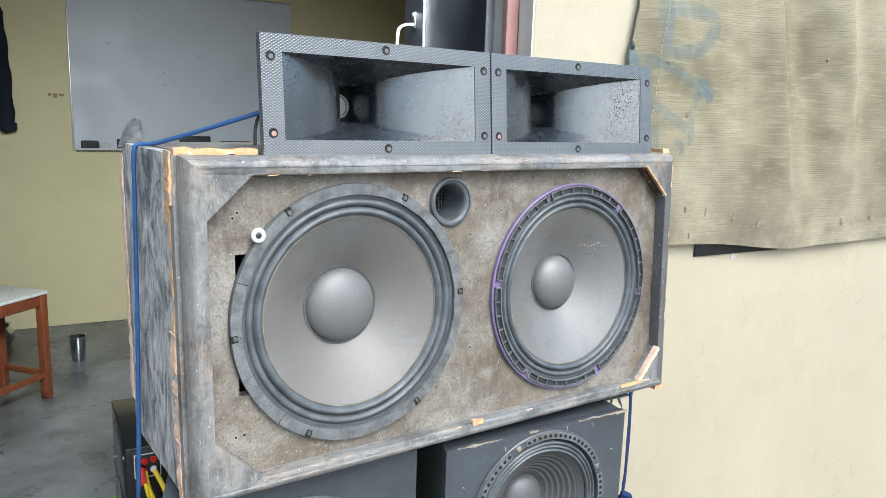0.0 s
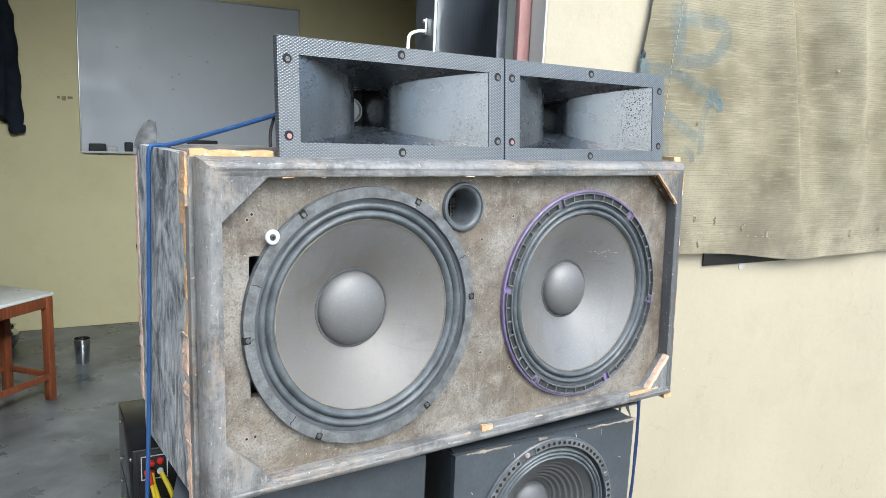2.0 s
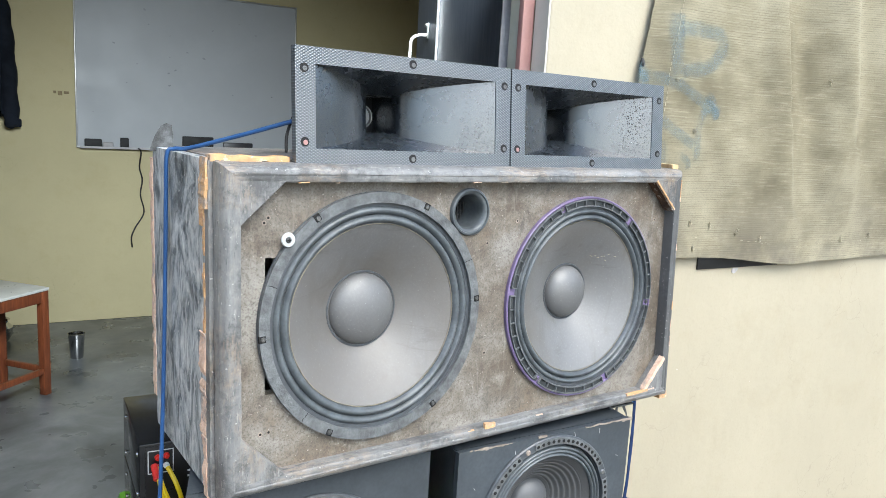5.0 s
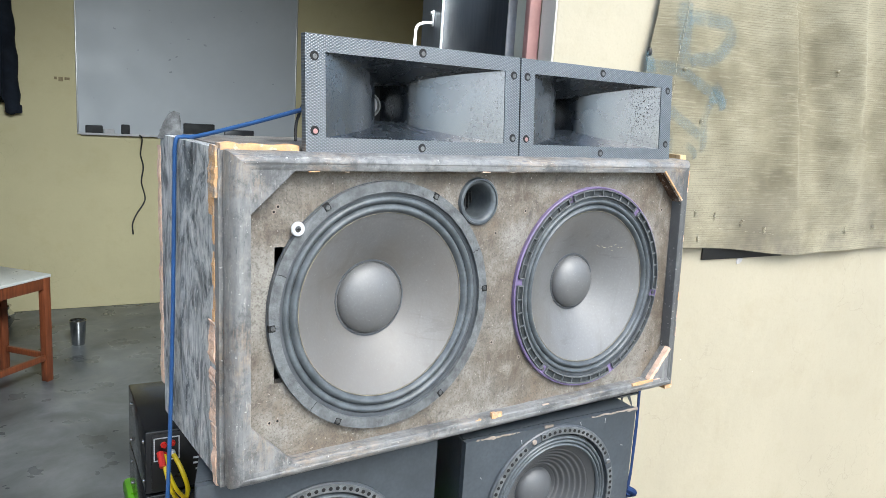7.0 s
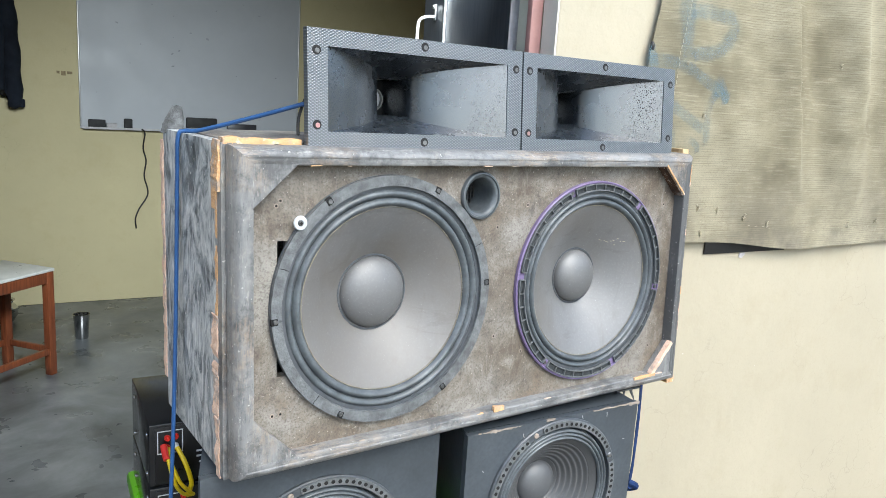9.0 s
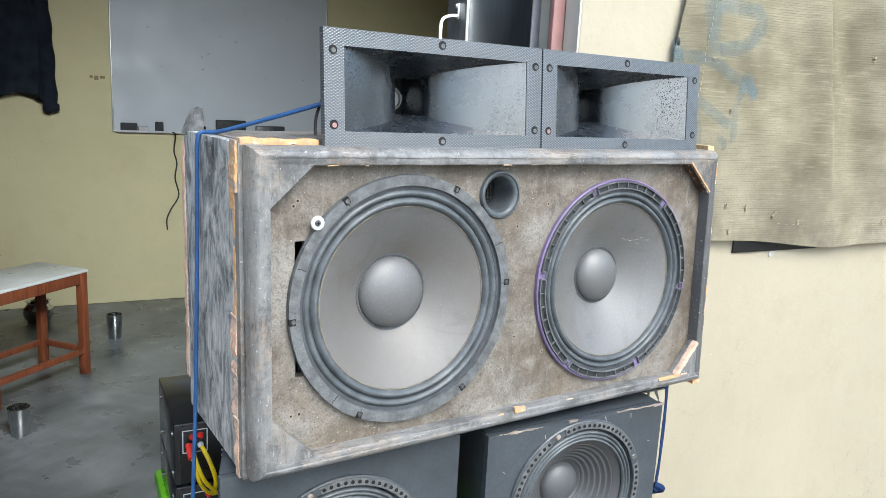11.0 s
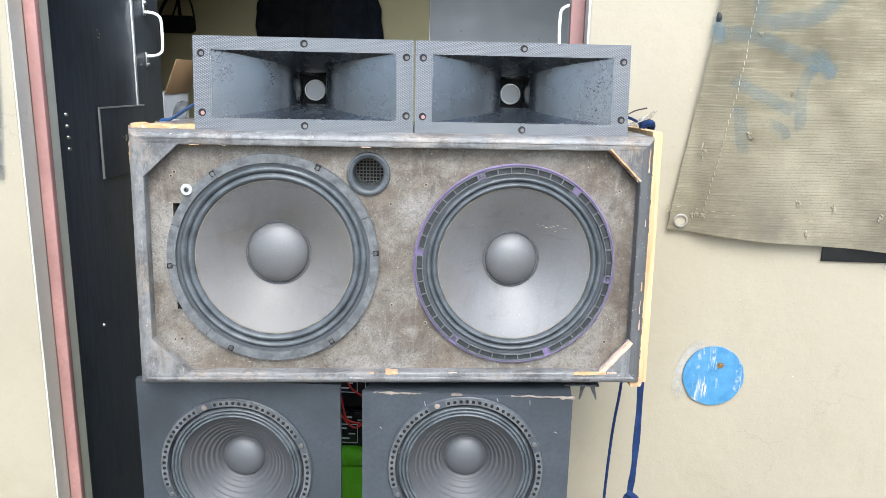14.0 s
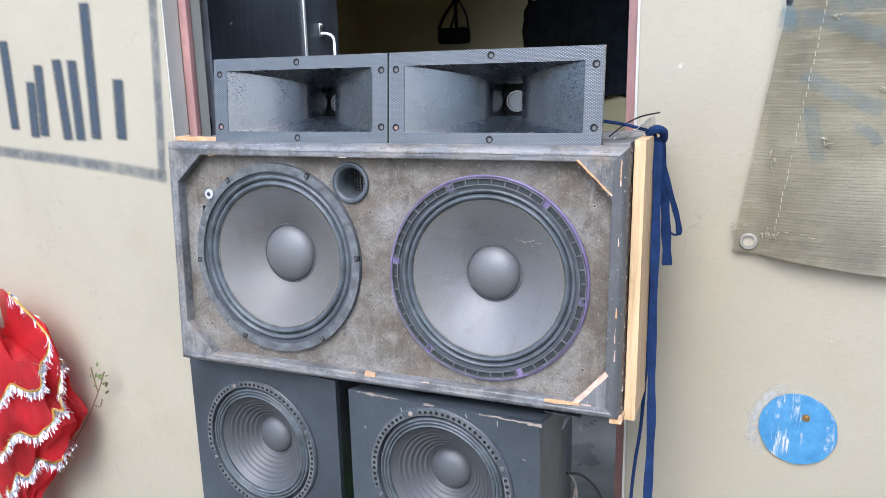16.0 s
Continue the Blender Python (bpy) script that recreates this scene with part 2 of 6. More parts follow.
def make_floor():
    k = Net("polished_cement_floor")
    col = k.ramp(k.noise(2.0, 6, 0.65, warp=0.5), (0.34, (0.052, 0.058, 0.063)), (0.50, (0.112, 0.122, 0.129)), (0.68, (0.20, 0.212, 0.22)))
    col = k.mix(k.ramp(k.noise(13.0, 6, 0.7), (0.5, 0.0), (0.8, 0.35)), col, (0.08, 0.08, 0.078))
    k.bump(k.noise(60.0, 3), 0.1, 0.001)
    return k.done(col, k.ramp(k.noise(4.0, 4), (0.3, 0.22), (0.7, 0.42)))


def make_ground():
    k = Net("bare_cement_yard")
    col = k.ramp(k.noise(0.9, 7, 0.65), (0.3, (0.095, 0.088, 0.074)), (0.7, (0.165, 0.152, 0.128)))
    col = k.mix(k.ramp(k.noise(40.0, 4), (0.5, 0.0), (0.8, 0.4)), col, (0.10, 0.092, 0.08))
    k.bump(k.noise(50.0, 4), 0.4, 0.004)
    return k.done(col, 0.85)


def make_tarp():
    k = Net("khaki_ribbed_tarpaulin")
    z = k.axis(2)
    rib = k.wave(52, k.mapped((0.12, 0, 1)), "Z", 0.6, 4)
    slub = k.noise(1.0, 4, 0.6, k.mapped((14, 14, 170)))
    col = k.ramp(k.noise(2.4, 5, 0.6), (0.34, (0.15, 0.132, 0.085)), (0.46, (0.242, 0.216, 0.145)), (0.62, (0.32, 0.29, 0.205)))
    line = k.math("MULTIPLY", k.ramp(rib, (0.0, 0.75), (0.14, 0.0)), k.ramp(k.noise(1.0, 4, 0.6, k.mapped((9, 9, 60))), (0.38, 0.15), (0.62, 1.0)))
    col = k.mix(line, col, (0.125, 0.107, 0.072))
    col = k.mix(k.ramp(slub, (0.52, 0.0), (0.72, 0.45)), col, (0.40, 0.365, 0.265))
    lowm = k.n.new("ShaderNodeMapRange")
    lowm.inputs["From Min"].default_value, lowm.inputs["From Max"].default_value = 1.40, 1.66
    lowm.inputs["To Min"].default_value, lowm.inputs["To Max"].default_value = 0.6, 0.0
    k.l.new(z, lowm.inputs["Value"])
    # darker patches that fade out from the hem upwards
    hem_dark = k.math("MULTIPLY", lowm.outputs[0], k.ramp(k.noise(6.0, 5, 0.65), (0.38, 0.0), (0.62, 1.0)))
    col = k.mix(hem_dark, col, (0.085, 0.075, 0.065))
    weave = k.noise(1.0, 3, 0.6, k.mapped((260, 260, 420)))
    col = k.mix(k.ramp(weave, (0.5, 0.0), (0.72, 0.5)), col, (0.15, 0.13, 0.09))
    k.bump(rib, 0.10, 0.001)
    k.bump(weave, 0.3, 0.001)
    k.bump(slub, 0.3, 0.002)
    return k.done(col, 0.85, 0, 0.2)


def make_spray(name, c, cover=0.9, ragged=26.0, soft=0.5):
    """Thin paint on a wall: broken up by noise, and feathered toward the edges of its own mesh by an attribute."""
    k = Net(name)
    t = k.n.new("ShaderNodeBsdfTransparent")
    ms = k.n.new("ShaderNodeMixShader")
    at = k.n.new("ShaderNodeAttribute")
    at.attribute_name = "cover"
    n = k.ramp(k.noise(ragged, 5, 0.65), (0.25, soft), (0.55, 1.0))
    f = k.math("MULTIPLY", k.math("MULTIPLY", at.outputs["Fac"], n), cover)
    k.done(c, 0.75, 0, 0.2)
    out = k.n["Material Output"]
    k.l.new(f, ms.inputs[0])
    k.l.new(t.outputs[0], ms.inputs[1])
    k.l.new(k.b.outputs[0], ms.inputs[2])
    k.l.new(ms.outputs[0], out.inputs["Surface"])
    return k.mat


def net_cloth(name, c, rough, **extra):
    """Thin see-through net: part of the light passes between its threads."""
    mat = simple(name, c, rough, **extra)
    n, l = mat.node_tree.nodes, mat.node_tree.links
    out, b = n["Material Output"], n["Principled BSDF"]
    tl = n.new("ShaderNodeBsdfTranslucent")
    tl.inputs["Color"].default_value = (min(1, c[0] * 1.6), c[1] * 1.3, c[2] * 1.3, 1)
    tr = n.new("ShaderNodeBsdfTransparent")
    m1, m2 = n.new("ShaderNodeMixShader"), n.new("ShaderNodeMixShader")
    m1.inputs[0].default_value, m2.inputs[0].default_value = 0.35, 0.16
    l.new(b.outputs[0], m1.inputs[1])
    l.new(tl.outputs[0], m1.inputs[2])
    l.new(m1.outputs[0], m2.inputs[1])
    l.new(tr.outputs[0], m2.inputs[2])
    l.new(m2.outputs[0], out.inputs["Surface"])
    return mat


def make_film():
    k = Net("clear_plastic_film")
    k.bump(k.noise(60.0, 3), 0.4, 0.002)
    k.done((0.75, 0.76, 0.76), 0.25, 0, 0.6)
    t = k.n.new("ShaderNodeBsdfTransparent")
    ms = k.n.new("ShaderNodeMixShader")
    k.l.new(k.ramp(k.noise(30.0, 3), (0.3, 0.15), (0.7, 0.5)), ms.inputs[0])
    k.l.new(t.outputs[0], ms.inputs[1])
    k.l.new(k.b.outputs[0], ms.inputs[2])
    k.l.new(ms.outputs[0], k.n["Material Output"].inputs["Surface"])
    return k.mat


def make_disc():
    k = Net("flaking_blue_paint")
    scr = k.noise(1.0, 5, 0.7, k.mapped((70, 70, 9), (0, 12, 0)))
    patch = k.noise(16.0, 4, 0.6)
    m = k.math("MULTIPLY", k.ramp(scr, (0.5, 0.0), (0.56, 1.0)), k.ramp(patch, (0.46, 0.0), (0.56, 1.0)))
    col = k.mix(m, k.ramp(k.noise(30.0, 5, 0.7), (0.35, (0.05, 0.19, 0.36)), (0.65, (0.09, 0.27, 0.47))), (0.56, 0.55, 0.50))
    k.bump(m, 0.4, 0.001)
    return k.done(col, 0.5)


def make_plaid():
    k = Net("dark_green_patterned_cloth")
    col = k.mix(k.ramp(k.noise(5.0, 3), (0.46, 0.0), (0.54, 0.9)), (0.006, 0.034, 0.031), (0.012, 0.006, 0.010))
    col = k.mix(k.ramp(k.noise(21.0, 2), (0.62, 0.0), (0.66, 0.8)), col, (0.008, 0.09, 0.05))
    k.bump(k.noise(9.0, 4), 0.8, 0.03)
    return k.done(col, 0.9, 0, 0.2)


M = {}
M["baffle"], M["rim"], M["stile"], M["side"] = make_baffle(), make_rim(), make_stile(), make_side()
M["darkstile"] = painted_wood("dark_worn_upright", (60, 60, 9), 0.9)
M["darkrim"] = painted_wood("dark_worn_rail", (9, 60, 60), 1.1)
M["raw"] = make_raw("raw_orange_particle_board", (0.68, 0.42, 0.21), (0.50, 0.30, 0.155))
M["pinkraw"] = make_raw("raw_pink_board_edge", (0.72, 0.52, 0.39), (0.56, 0.38, 0.275))
M["pine"] = make_wood("raw_pine_plywood", (0.66, 0.48, 0.27), (0.47, 0.30, 0.145))
M["flange"], M["horn"] = make_flange(), make_horn()
M["cone"] = make_cone("grey_paper_cone", 0.114, True, 0.2)
M["cap"] = make_cone("grey_paper_dust_cap", 0.100, False, 0.0, 0.44)
M["ribcone"] = make_cone("ribbed_paper_cone", 0.046, False, -0.7)
M["subcap"] = make_cone("dark_paper_dust_cap", 0.062, False, -1.2)
M["rubber"] = simple("dull_black_rubber", (0.085, 0.096, 0.103), 0.4, vary=0.4, scale=30, fine=200)
M["gasket"] = simple("dusty_grey_gasket", (0.118, 0.124, 0.126), 0.55, vary=0.4, scale=60, fine=260, bump=0.9, dist=0.0016)
M["ringplastic"] = simple("black_ring_plastic", (0.065, 0.072, 0.08), 0.42, vary=0.25, scale=40)
M["purple"] = simple("violet_basket_edge", (0.165, 0.125, 0.235), 0.4, vary=0.25, scale=20)
M["channel"] = simple("gasket_channel_shade", (0.03, 0.034, 0.036), 0.6, vary=0.4, scale=70)
# near-black painted in for the shade inside holes, slots and notches
M["black"] = simple("hollow_shade_black", (0.004, 0.004, 0.004), 0.8, vary=0.1)
M["subpaint"] = simple("matt_black_box_paint", (0.055, 0.064, 0.073), 0.36, vary=0.4, scale=6, fine=160, bump=0.25)
M["steel"] = simple("bright_steel", (0.55, 0.55, 0.55), 0.14, 1.0, vary=0.12, bump=0.05)
M["zinc"] = simple("grey_screw_metal", (0.38, 0.38, 0.37), 0.4, 1.0, vary=0.2)
M["brass"] = simple("tarnished_brass", (0.55, 0.36, 0.16), 0.4, 1.0, vary=0.3)
M["screwdark"] = simple("dirty_dark_screw_metal", (0.16, 0.16, 0.155), 0.45, 0.9, vary=0.35)
M["washer"] = simple("white_plastic_washer", (0.46, 0.47, 0.48), 0.4, vary=0.05)
M["cream"] = make_wall("cream_plastered_wall", (0.425, 0.382, 0.285))
M["pale"] = make_wall("pale_cream_reveal", (0.55, 0.53, 0.46), False)
M["inner"] = make_wall("mustard_room_wall", (0.52, 0.46, 0.275), False, 0.3)
M["ceiling"] = simple("whitewashed_ceiling", (0.68, 0.66, 0.60), 0.85, vary=0.06, scale=2)
M["floor"], M["ground"] = make_floor(), make_ground()
M["jamb"] = simple("faded_red_frame_paint", (0.36, 0.195, 0.175), 0.55, vary=0.22, scale=7, fine=90)
M["greenjamb"] = simple("grey_green_frame_side", (0.44, 0.435, 0.36), 0.6, vary=0.1)
M["leaf"] = make_wood("dark_laminate_door", (0.037, 0.043, 0.053), (0.018, 0.022, 0.029), "z", 0.38, 0.5)
M["alu"] = simple("dull_aluminium_strip", (0.50, 0.50, 0.49), 0.4, 0.7, vary=0.15)
M["greyedge"] = simple("grey_painted_door_edge", (0.40, 0.385, 0.385), 0.55, vary=0.2)
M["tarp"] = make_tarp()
M["bluespray"] = make_spray("faded_blue_paint", (0.15, 0.25, 0.30), 0.27, 34, 0.05)
M["blackspray"] = make_spray("dark_blue_grey_spray_paint", (0.055, 0.075, 0.10), 0.93, 60, 0.75)
M["greyspray"] = make_spray("thin_grey_spray_paint", (0.10, 0.125, 0.155), 0.6, 18, 0.35)
M["disc"] = make_disc()
M["film"] = make_film()
M["navy"] = simple("navy_cloth_tape", (0.012, 0.03, 0.095), 0.8, vary=0.35, scale=40, spec=0.2)
M["bluecord"] = simple("blue_plastic_cord", (0.018, 0.07, 0.20), 0.4, vary=0.15, scale=30)
M["wb"] = simple("dusty_whiteboard", (0.39, 0.405, 0.425), 0.5, vary=0.04, scale=3, fine=14, bump=0.02)
M["tablewood"] = make_wood("red_brown_stained_wood", (0.20, 0.058, 0.022), (0.10, 0.028, 0.012), "z", 0.42)
M["laminate"] = simple("worn_white_laminate", (0.55, 0.55, 0.52), 0.35, vary=0.1, scale=8)
M["trunk"] = simple("scuffed_grey_sheet_steel", (0.27, 0.27, 0.258), 0.42, 0.15, vary=0.3, scale=4)
M["darkcloth"] = simple("dark_navy_jacket_cloth", (0.010, 0.013, 0.02), 0.9, vary=0.4, scale=9, bump=0.4, spec=0.2)
M["blackcloth"] = simple("charcoal_jacket_cloth", (0.011, 0.0115, 0.013), 0.9, vary=0.4, scale=9, bump=0.4, spec=0.2)
M["plaid"] = make_plaid()
M["purplecloth"] = simple("dull_maroon_cloth", (0.022, 0.009, 0.014), 0.9, vary=0.3, scale=6, spec=0.2)
M["carton"] = simple("brown_corrugated_card", (0.42, 0.25, 0.12), 0.8, vary=0.15)
M["whitecard"] = simple("white_printed_card", (0.62, 0.61, 0.62), 0.6, vary=0.08)
M["ampcase"] = simple("black_amplifier_steel", (0.02, 0.021, 0.023), 0.16, 0.2, vary=0.3, scale=10)
M["amppanel"] = simple("black_amplifier_panel", (0.007, 0.007, 0.008), 0.35, vary=0.3)
M["print"] = simple("white_panel_print", (0.62, 0.62, 0.62), 0.5, vary=0.05)
M["redplug"] = simple("red_plastic", (0.62, 0.03, 0.02), 0.35, vary=0.1)
M["dullred"] = simple("dull_red_plastic", (0.16, 0.018, 0.016), 0.5, vary=0.25)
M["yellow"] = simple("yellow_cable_plastic", (0.75, 0.55, 0.01), 0.35, vary=0.1)
M["whiteplug"] = simple("white_plastic", (0.72, 0.72, 0.70), 0.35, vary=0.05)
M["green"] = simple("lime_green_plastic", (0.16, 0.52, 0.02), 0.3, vary=0.12, scale=5)
M["wire"] = simple("black_cable", (0.012, 0.012, 0.012), 0.45, vary=0.2)
M["redcloth"] = net_cloth("red_net_cloth", (0.50, 0.012, 0.018), 0.7, vary=0.5, scale=7, fine=240, bump=0.35, dist=0.002)
M["tinsel"] = simple("silver_tinsel", (0.58, 0.57, 0.56), 0.25, 0.9, vary=0.2)
M["gold"] = simple("gold_braid", (0.55, 0.33, 0.06), 0.4, 0.6, vary=0.3)
M["twig"] = simple("dry_brown_twig", (0.16, 0.10, 0.05), 0.8, vary=0.3)
M["dryleaf"] = simple("dull_green_leaf", (0.10, 0.12, 0.035), 0.7, vary=0.3)
M["eyelet"] = simple("dull_eyelet_metal", (0.34, 0.32, 0.27), 0.5, 0.2, vary=0.25, scale=60)
M["thread"] = simple("pale_cotton_thread", (0.40, 0.36, 0.27), 0.9, vary=0.25, scale=60, spec=0.1)
M["torn"] = simple("torn_pale_paper", (0.27, 0.225, 0.185), 0.85, vary=0.3, scale=40)
M["tornblack"] = simple("torn_black_covering", (0.07, 0.075, 0.077), 0.6, vary=0.75, scale=70, fine=260, bump=0.8)
M["inner_mark"] = simple("brown_wall_scuff", (0.26, 0.20, 0.11), 0.8, vary=0.4, scale=60)
M["splinter"] = make_raw("dark_splintered_wood", (0.13, 0.075, 0.045), (0.03, 0.026, 0.024))
M["glue"] = simple("dried_glue_line", (0.24, 0.21, 0.15), 0.6, vary=0.5, scale=60)
M["smudge"] = simple("grey_pen_smudge", (0.30, 0.31, 0.33), 0.5, vary=0.3)
M["eraser"] = simple("black_eraser", (0.02, 0.02, 0.02), 0.7, vary=0.2)
M["blackmark"] = simple("black_marker", (0.03, 0.03, 0.035), 0.4, vary=0.2)


# ---- mesh helpers ----
def fresh():
    return bmesh.new()


def box(bm, x0, x1, y0, y1, z0, z1, bevel=0.0, m=None, seg=2):
    r = bmesh.ops.create_cube(bm, size=1)
    vs = r["verts"]
    for v in vs:
        v.co = Vector(((x0 + x1) / 2 + v.co.x * (x1 - x0), (y0 + y1) / 2 + v.co.y * (y1 - y0), (z0 + z1) / 2 + v.co.z * (z1 - z0)))
    if bevel:
        es = list({e for v in vs for e in v.link_edges})
        out = bmesh.ops.bevel(bm, geom=es, offset=bevel, segments=seg, affect="EDGES", profile=0.5)
        vs = list({v for f in out["faces"] for v in f.verts} | {v for v in vs if v.is_valid})
    if m:
        bmesh.ops.transform(bm, matrix=m, verts=vs)
    return bm


def prism(bm, pts, y0, y1):
    """A polygon in x and z, drawn out from y0 to y1."""
    a = [bm.verts.new((x, y0, z)) for x, z in pts]
    b = [bm.verts.new((x, y1, z)) for x, z in pts]
    bm.faces.new(a)
    bm.faces.new(b[::-1])
    for i in range(len(pts)):
        j = (i + 1) % len(pts)
        bm.faces.new((a[j], a[i], b[i], b[j]))
    return bm


def holed_plate(bm, outer, holes, y0, y1):
    """A flat board in x and z with openings cut through it."""
    edges = []
    for loop in (outer, *holes):
        vs = [bm.verts.new((x, y0, z)) for x, z in loop]
        edges += [bm.edges.new((vs[i], vs[(i + 1) % len(vs)])) for i in range(len(vs))]
    bmesh.ops.triangle_fill(bm, edges=edges, use_beauty=True)
    out = bmesh.ops.extrude_face_region(bm, geom=bm.faces[:])
    for g in out["geom"]:
        if isinstance(g, bmesh.types.BMVert):
            g.co.y = y1
    return bm


def ring_of(cx, cz, r, n=64):
    return [(cx + r * math.cos(math.tau * i / n), cz + r * math.sin(math.tau * i / n)) for i in range(n)]


def rect(x0, x1, z0, z1):
    return [(x0, z0), (x1, z0), (x1, z1), (x0, z1)]


def lathe(bm, profile, cx, y0, cz, seg=64, a0=0.0, a1=math.tau):
    """A profile of (radius, depth) turned round an axis along y."""
    full = abs(a1 - a0 - math.tau) < 1e-6
    n = seg if full else seg + 1
    rings = []
    for i in range(n):
        a = a0 + (a1 - a0) * i / seg
        rings.append([bm.verts.new((cx + r * math.cos(a), y0 + d, cz + r * math.sin(a))) for r, d in profile])
    for i in range(seg):
        p, q = rings[i], rings[(i + 1) % n]
        for k in range(len(profile) - 1):
            bm.faces.new((p[k], p[k + 1], q[k + 1], q[k]))
    return bm


def tube(bm, pts, r, seg=8, flat=1.0, ends=True):
    """A round or flattened tube along points."""
    pts = [Vector(p) for p in pts]
    rings, side = [], None
    for i, p in enumerate(pts):
        d = (pts[min(i + 1, len(pts) - 1)] - pts[max(i - 1, 0)]).normalized()
        if side is None:
            side = d.orthogonal().normalized()
        side = (side - d * side.dot(d)).normalized()
        up = d.cross(side)
        rr = r[i] if isinstance(r, (list, tuple)) else r
        rings.append([bm.verts.new(p + rr * (math.cos(a) * side + flat * math.sin(a) * up)) for a in (math.tau * k / seg for k in range(seg))])
    for a, b in zip(rings, rings[1:]):
        for k in range(seg):
            bm.faces.new((a[k], a[(k + 1) % seg], b[(k + 1) % seg], b[k]))
    if ends:
        bm.faces.new(rings[0][::-1])
        bm.faces.new(rings[-1])
    return bm


def curve_points(pts, n=8):
    """Points along a smooth line through pts."""
    pts = [Vector(p) for p in pts]
    out = []
    for i in range(len(pts) - 1):
        p0, p1, p2, p3 = pts[max(i - 1, 0)], pts[i], pts[i + 1], pts[min(i + 2, len(pts) - 1)]
        for k in range(n):
            t = k / n
            out.append(0.5 * ((2 * p1) + (p2 - p0) * t + (2 * p0 - 5 * p1 + 4 * p2 - p3) * t * t + (3 * p1 - p0 - 3 * p2 + p3) * t ** 3))
    return out + [pts[-1]]


def sheet(bm, nu, nv, fn):
    """A grid of nu by nv cells whose corners fn(s, t) gives."""
    g = [[bm.verts.new(fn(i / nu, j / nv)) for j in range(nv + 1)] for i in range(nu + 1)]
    for i in range(nu):
        for j in range(nv):
            bm.faces.new((g[i][j], g[i + 1][j], g[i + 1][j + 1], g[i][j + 1]))
    return g


def thicken(bm, d):
    bmesh.ops.recalc_face_normals(bm, faces=bm.faces)
    bmesh.ops.solidify(bm, geom=bm.faces[:], thickness=d)
    return bm


def mesh_of(name, bm, material, m=None, smooth=35, keep_normals=False):
    if m:
        bm.transform(m)
    if not keep_normals:
        bmesh.ops.recalc_face_normals(bm, faces=bm.faces)
    me = bpy.data.meshes.new(name)
    bm.to_mesh(me)
    bm.free()
    me.materials.append(M[material])
    if smooth:
        me.shade_smooth()
        me.set_sharp_from_angle(angle=radians(smooth))
    return me


def thing(name, label, category, at=(0, 0, 0), group="", kind="", m=None):
    """An empty at the base of a thing, to which its parts belong."""
    ob = new(name)
    ob.empty_display_size = 0.05
    ob.matrix_basis = (m or Matrix()) @ Matrix.Translation(at)
    return tagged(ob, label, category, group, kind)


def chain(ob):
    m = ob.matrix_basis.copy()
    return chain(ob.parent) @ ob.matrix_parent_inverse @ m if ob.parent else m


def part(name, bm, material, parent, label="", m=None, smooth=35):
    ob = new(name, mesh_of(name, bm, material, m, smooth))
    ob.parent = parent
    ob.matrix_parent_inverse = chain(parent).inverted()
    return tagged(ob, label)


def alone(name, bm, material, label="", category="", group="", kind="", m=None, smooth=35):
    return tagged(new(name, mesh_of(name, bm, material, m, smooth)), label, category, group, kind)


def feathered(name, bm, material, weights, m=None):
    """A thin film of paint; weights gives each vertex's cover."""
    bm.verts.index_update()
    w = [weights[v] for v in bm.verts]
    me = mesh_of(name, bm, material, m, 0)
    at = me.attributes.new("cover", "FLOAT", "POINT")
    at.data.foreach_set("value", w)
    ob = new(name, me)
    return ob


def stroke(bm, weights, pts, width, y):
    """A soft-edged painted stroke in x and z at depth y."""
    pts = [Vector(p) for p in pts]
    rows = []
    for i, p in enumerate(pts):
        d = (pts[min(i + 1, len(pts) - 1)] - pts[max(i - 1, 0)]).normalized()
        n = Vector((-d.y, d.x))
        row = []
        for s, w in ((-1, 0), (-0.5, 0.85), (0, 1), (0.5, 0.85), (1, 0)):
            q = p + n * s * width * 0.5
            v = bm.verts.new((q.x, y, q.y))
            weights[v] = w * (0.0 if i in (0, len(pts) - 1) else 1.0)
            row.append(v)
        rows.append(row)
    for a, b in zip(rows, rows[1:]):
        for k in range(4):
            bm.faces.new((a[k], a[k + 1], b[k + 1], b[k]))

# ---- the setting ----
WALL_TOP, BACK, LEFT, RIGHT, CEIL = 3.6, 4.93, -3.6, 2.6, 3.2
U0, U1, DOOR_TOP = -0.94, 0.372, 2.74

bm = fresh()
box(bm, -60, 60, -60, 60, -0.3, -0.012)
alone("ground", bm, "ground", "bare grey cement yard in front of the house", "ground", kind="structure")

bm = fresh()
box(bm, LEFT, RIGHT, 0.05, BACK, -0.01, 0.0)
alone("floor", bm, "floor", "dark polished cement floor of the room", "floor", kind="structure", m=HOUSE)


def wall(name, u0, u1, v0, v1, z0, z1, material, label):
    b = fresh()
    box(b, u0, u1, v0, v1, z0, z1, 0.006)
    return alone(name, b, material, label, "wall", kind="structure", m=HOUSE)


wall("wall_front_left", -6.0, U0, 0.0, 0.11, -0.1, WALL_TOP, "cream", "cream plastered outer wall with chips and spray paint")
wall("wall_front_right", U1, 6.0, 0.0, 0.11, -0.1, WALL_TOP, "cream", "cream plastered outer wall with flaked paint and hairline cracks")
wall("wall_over_door", U0, U1, 0.0, 0.11, DOOR_TOP, WALL_TOP, "cream", "cream plastered wall over the doorway")
wall("wall_inner_left", -6.0, U0 - 0.06, 0.113, 0.2, 0.0, CEIL, "inner", "mustard inner side of the front wall")
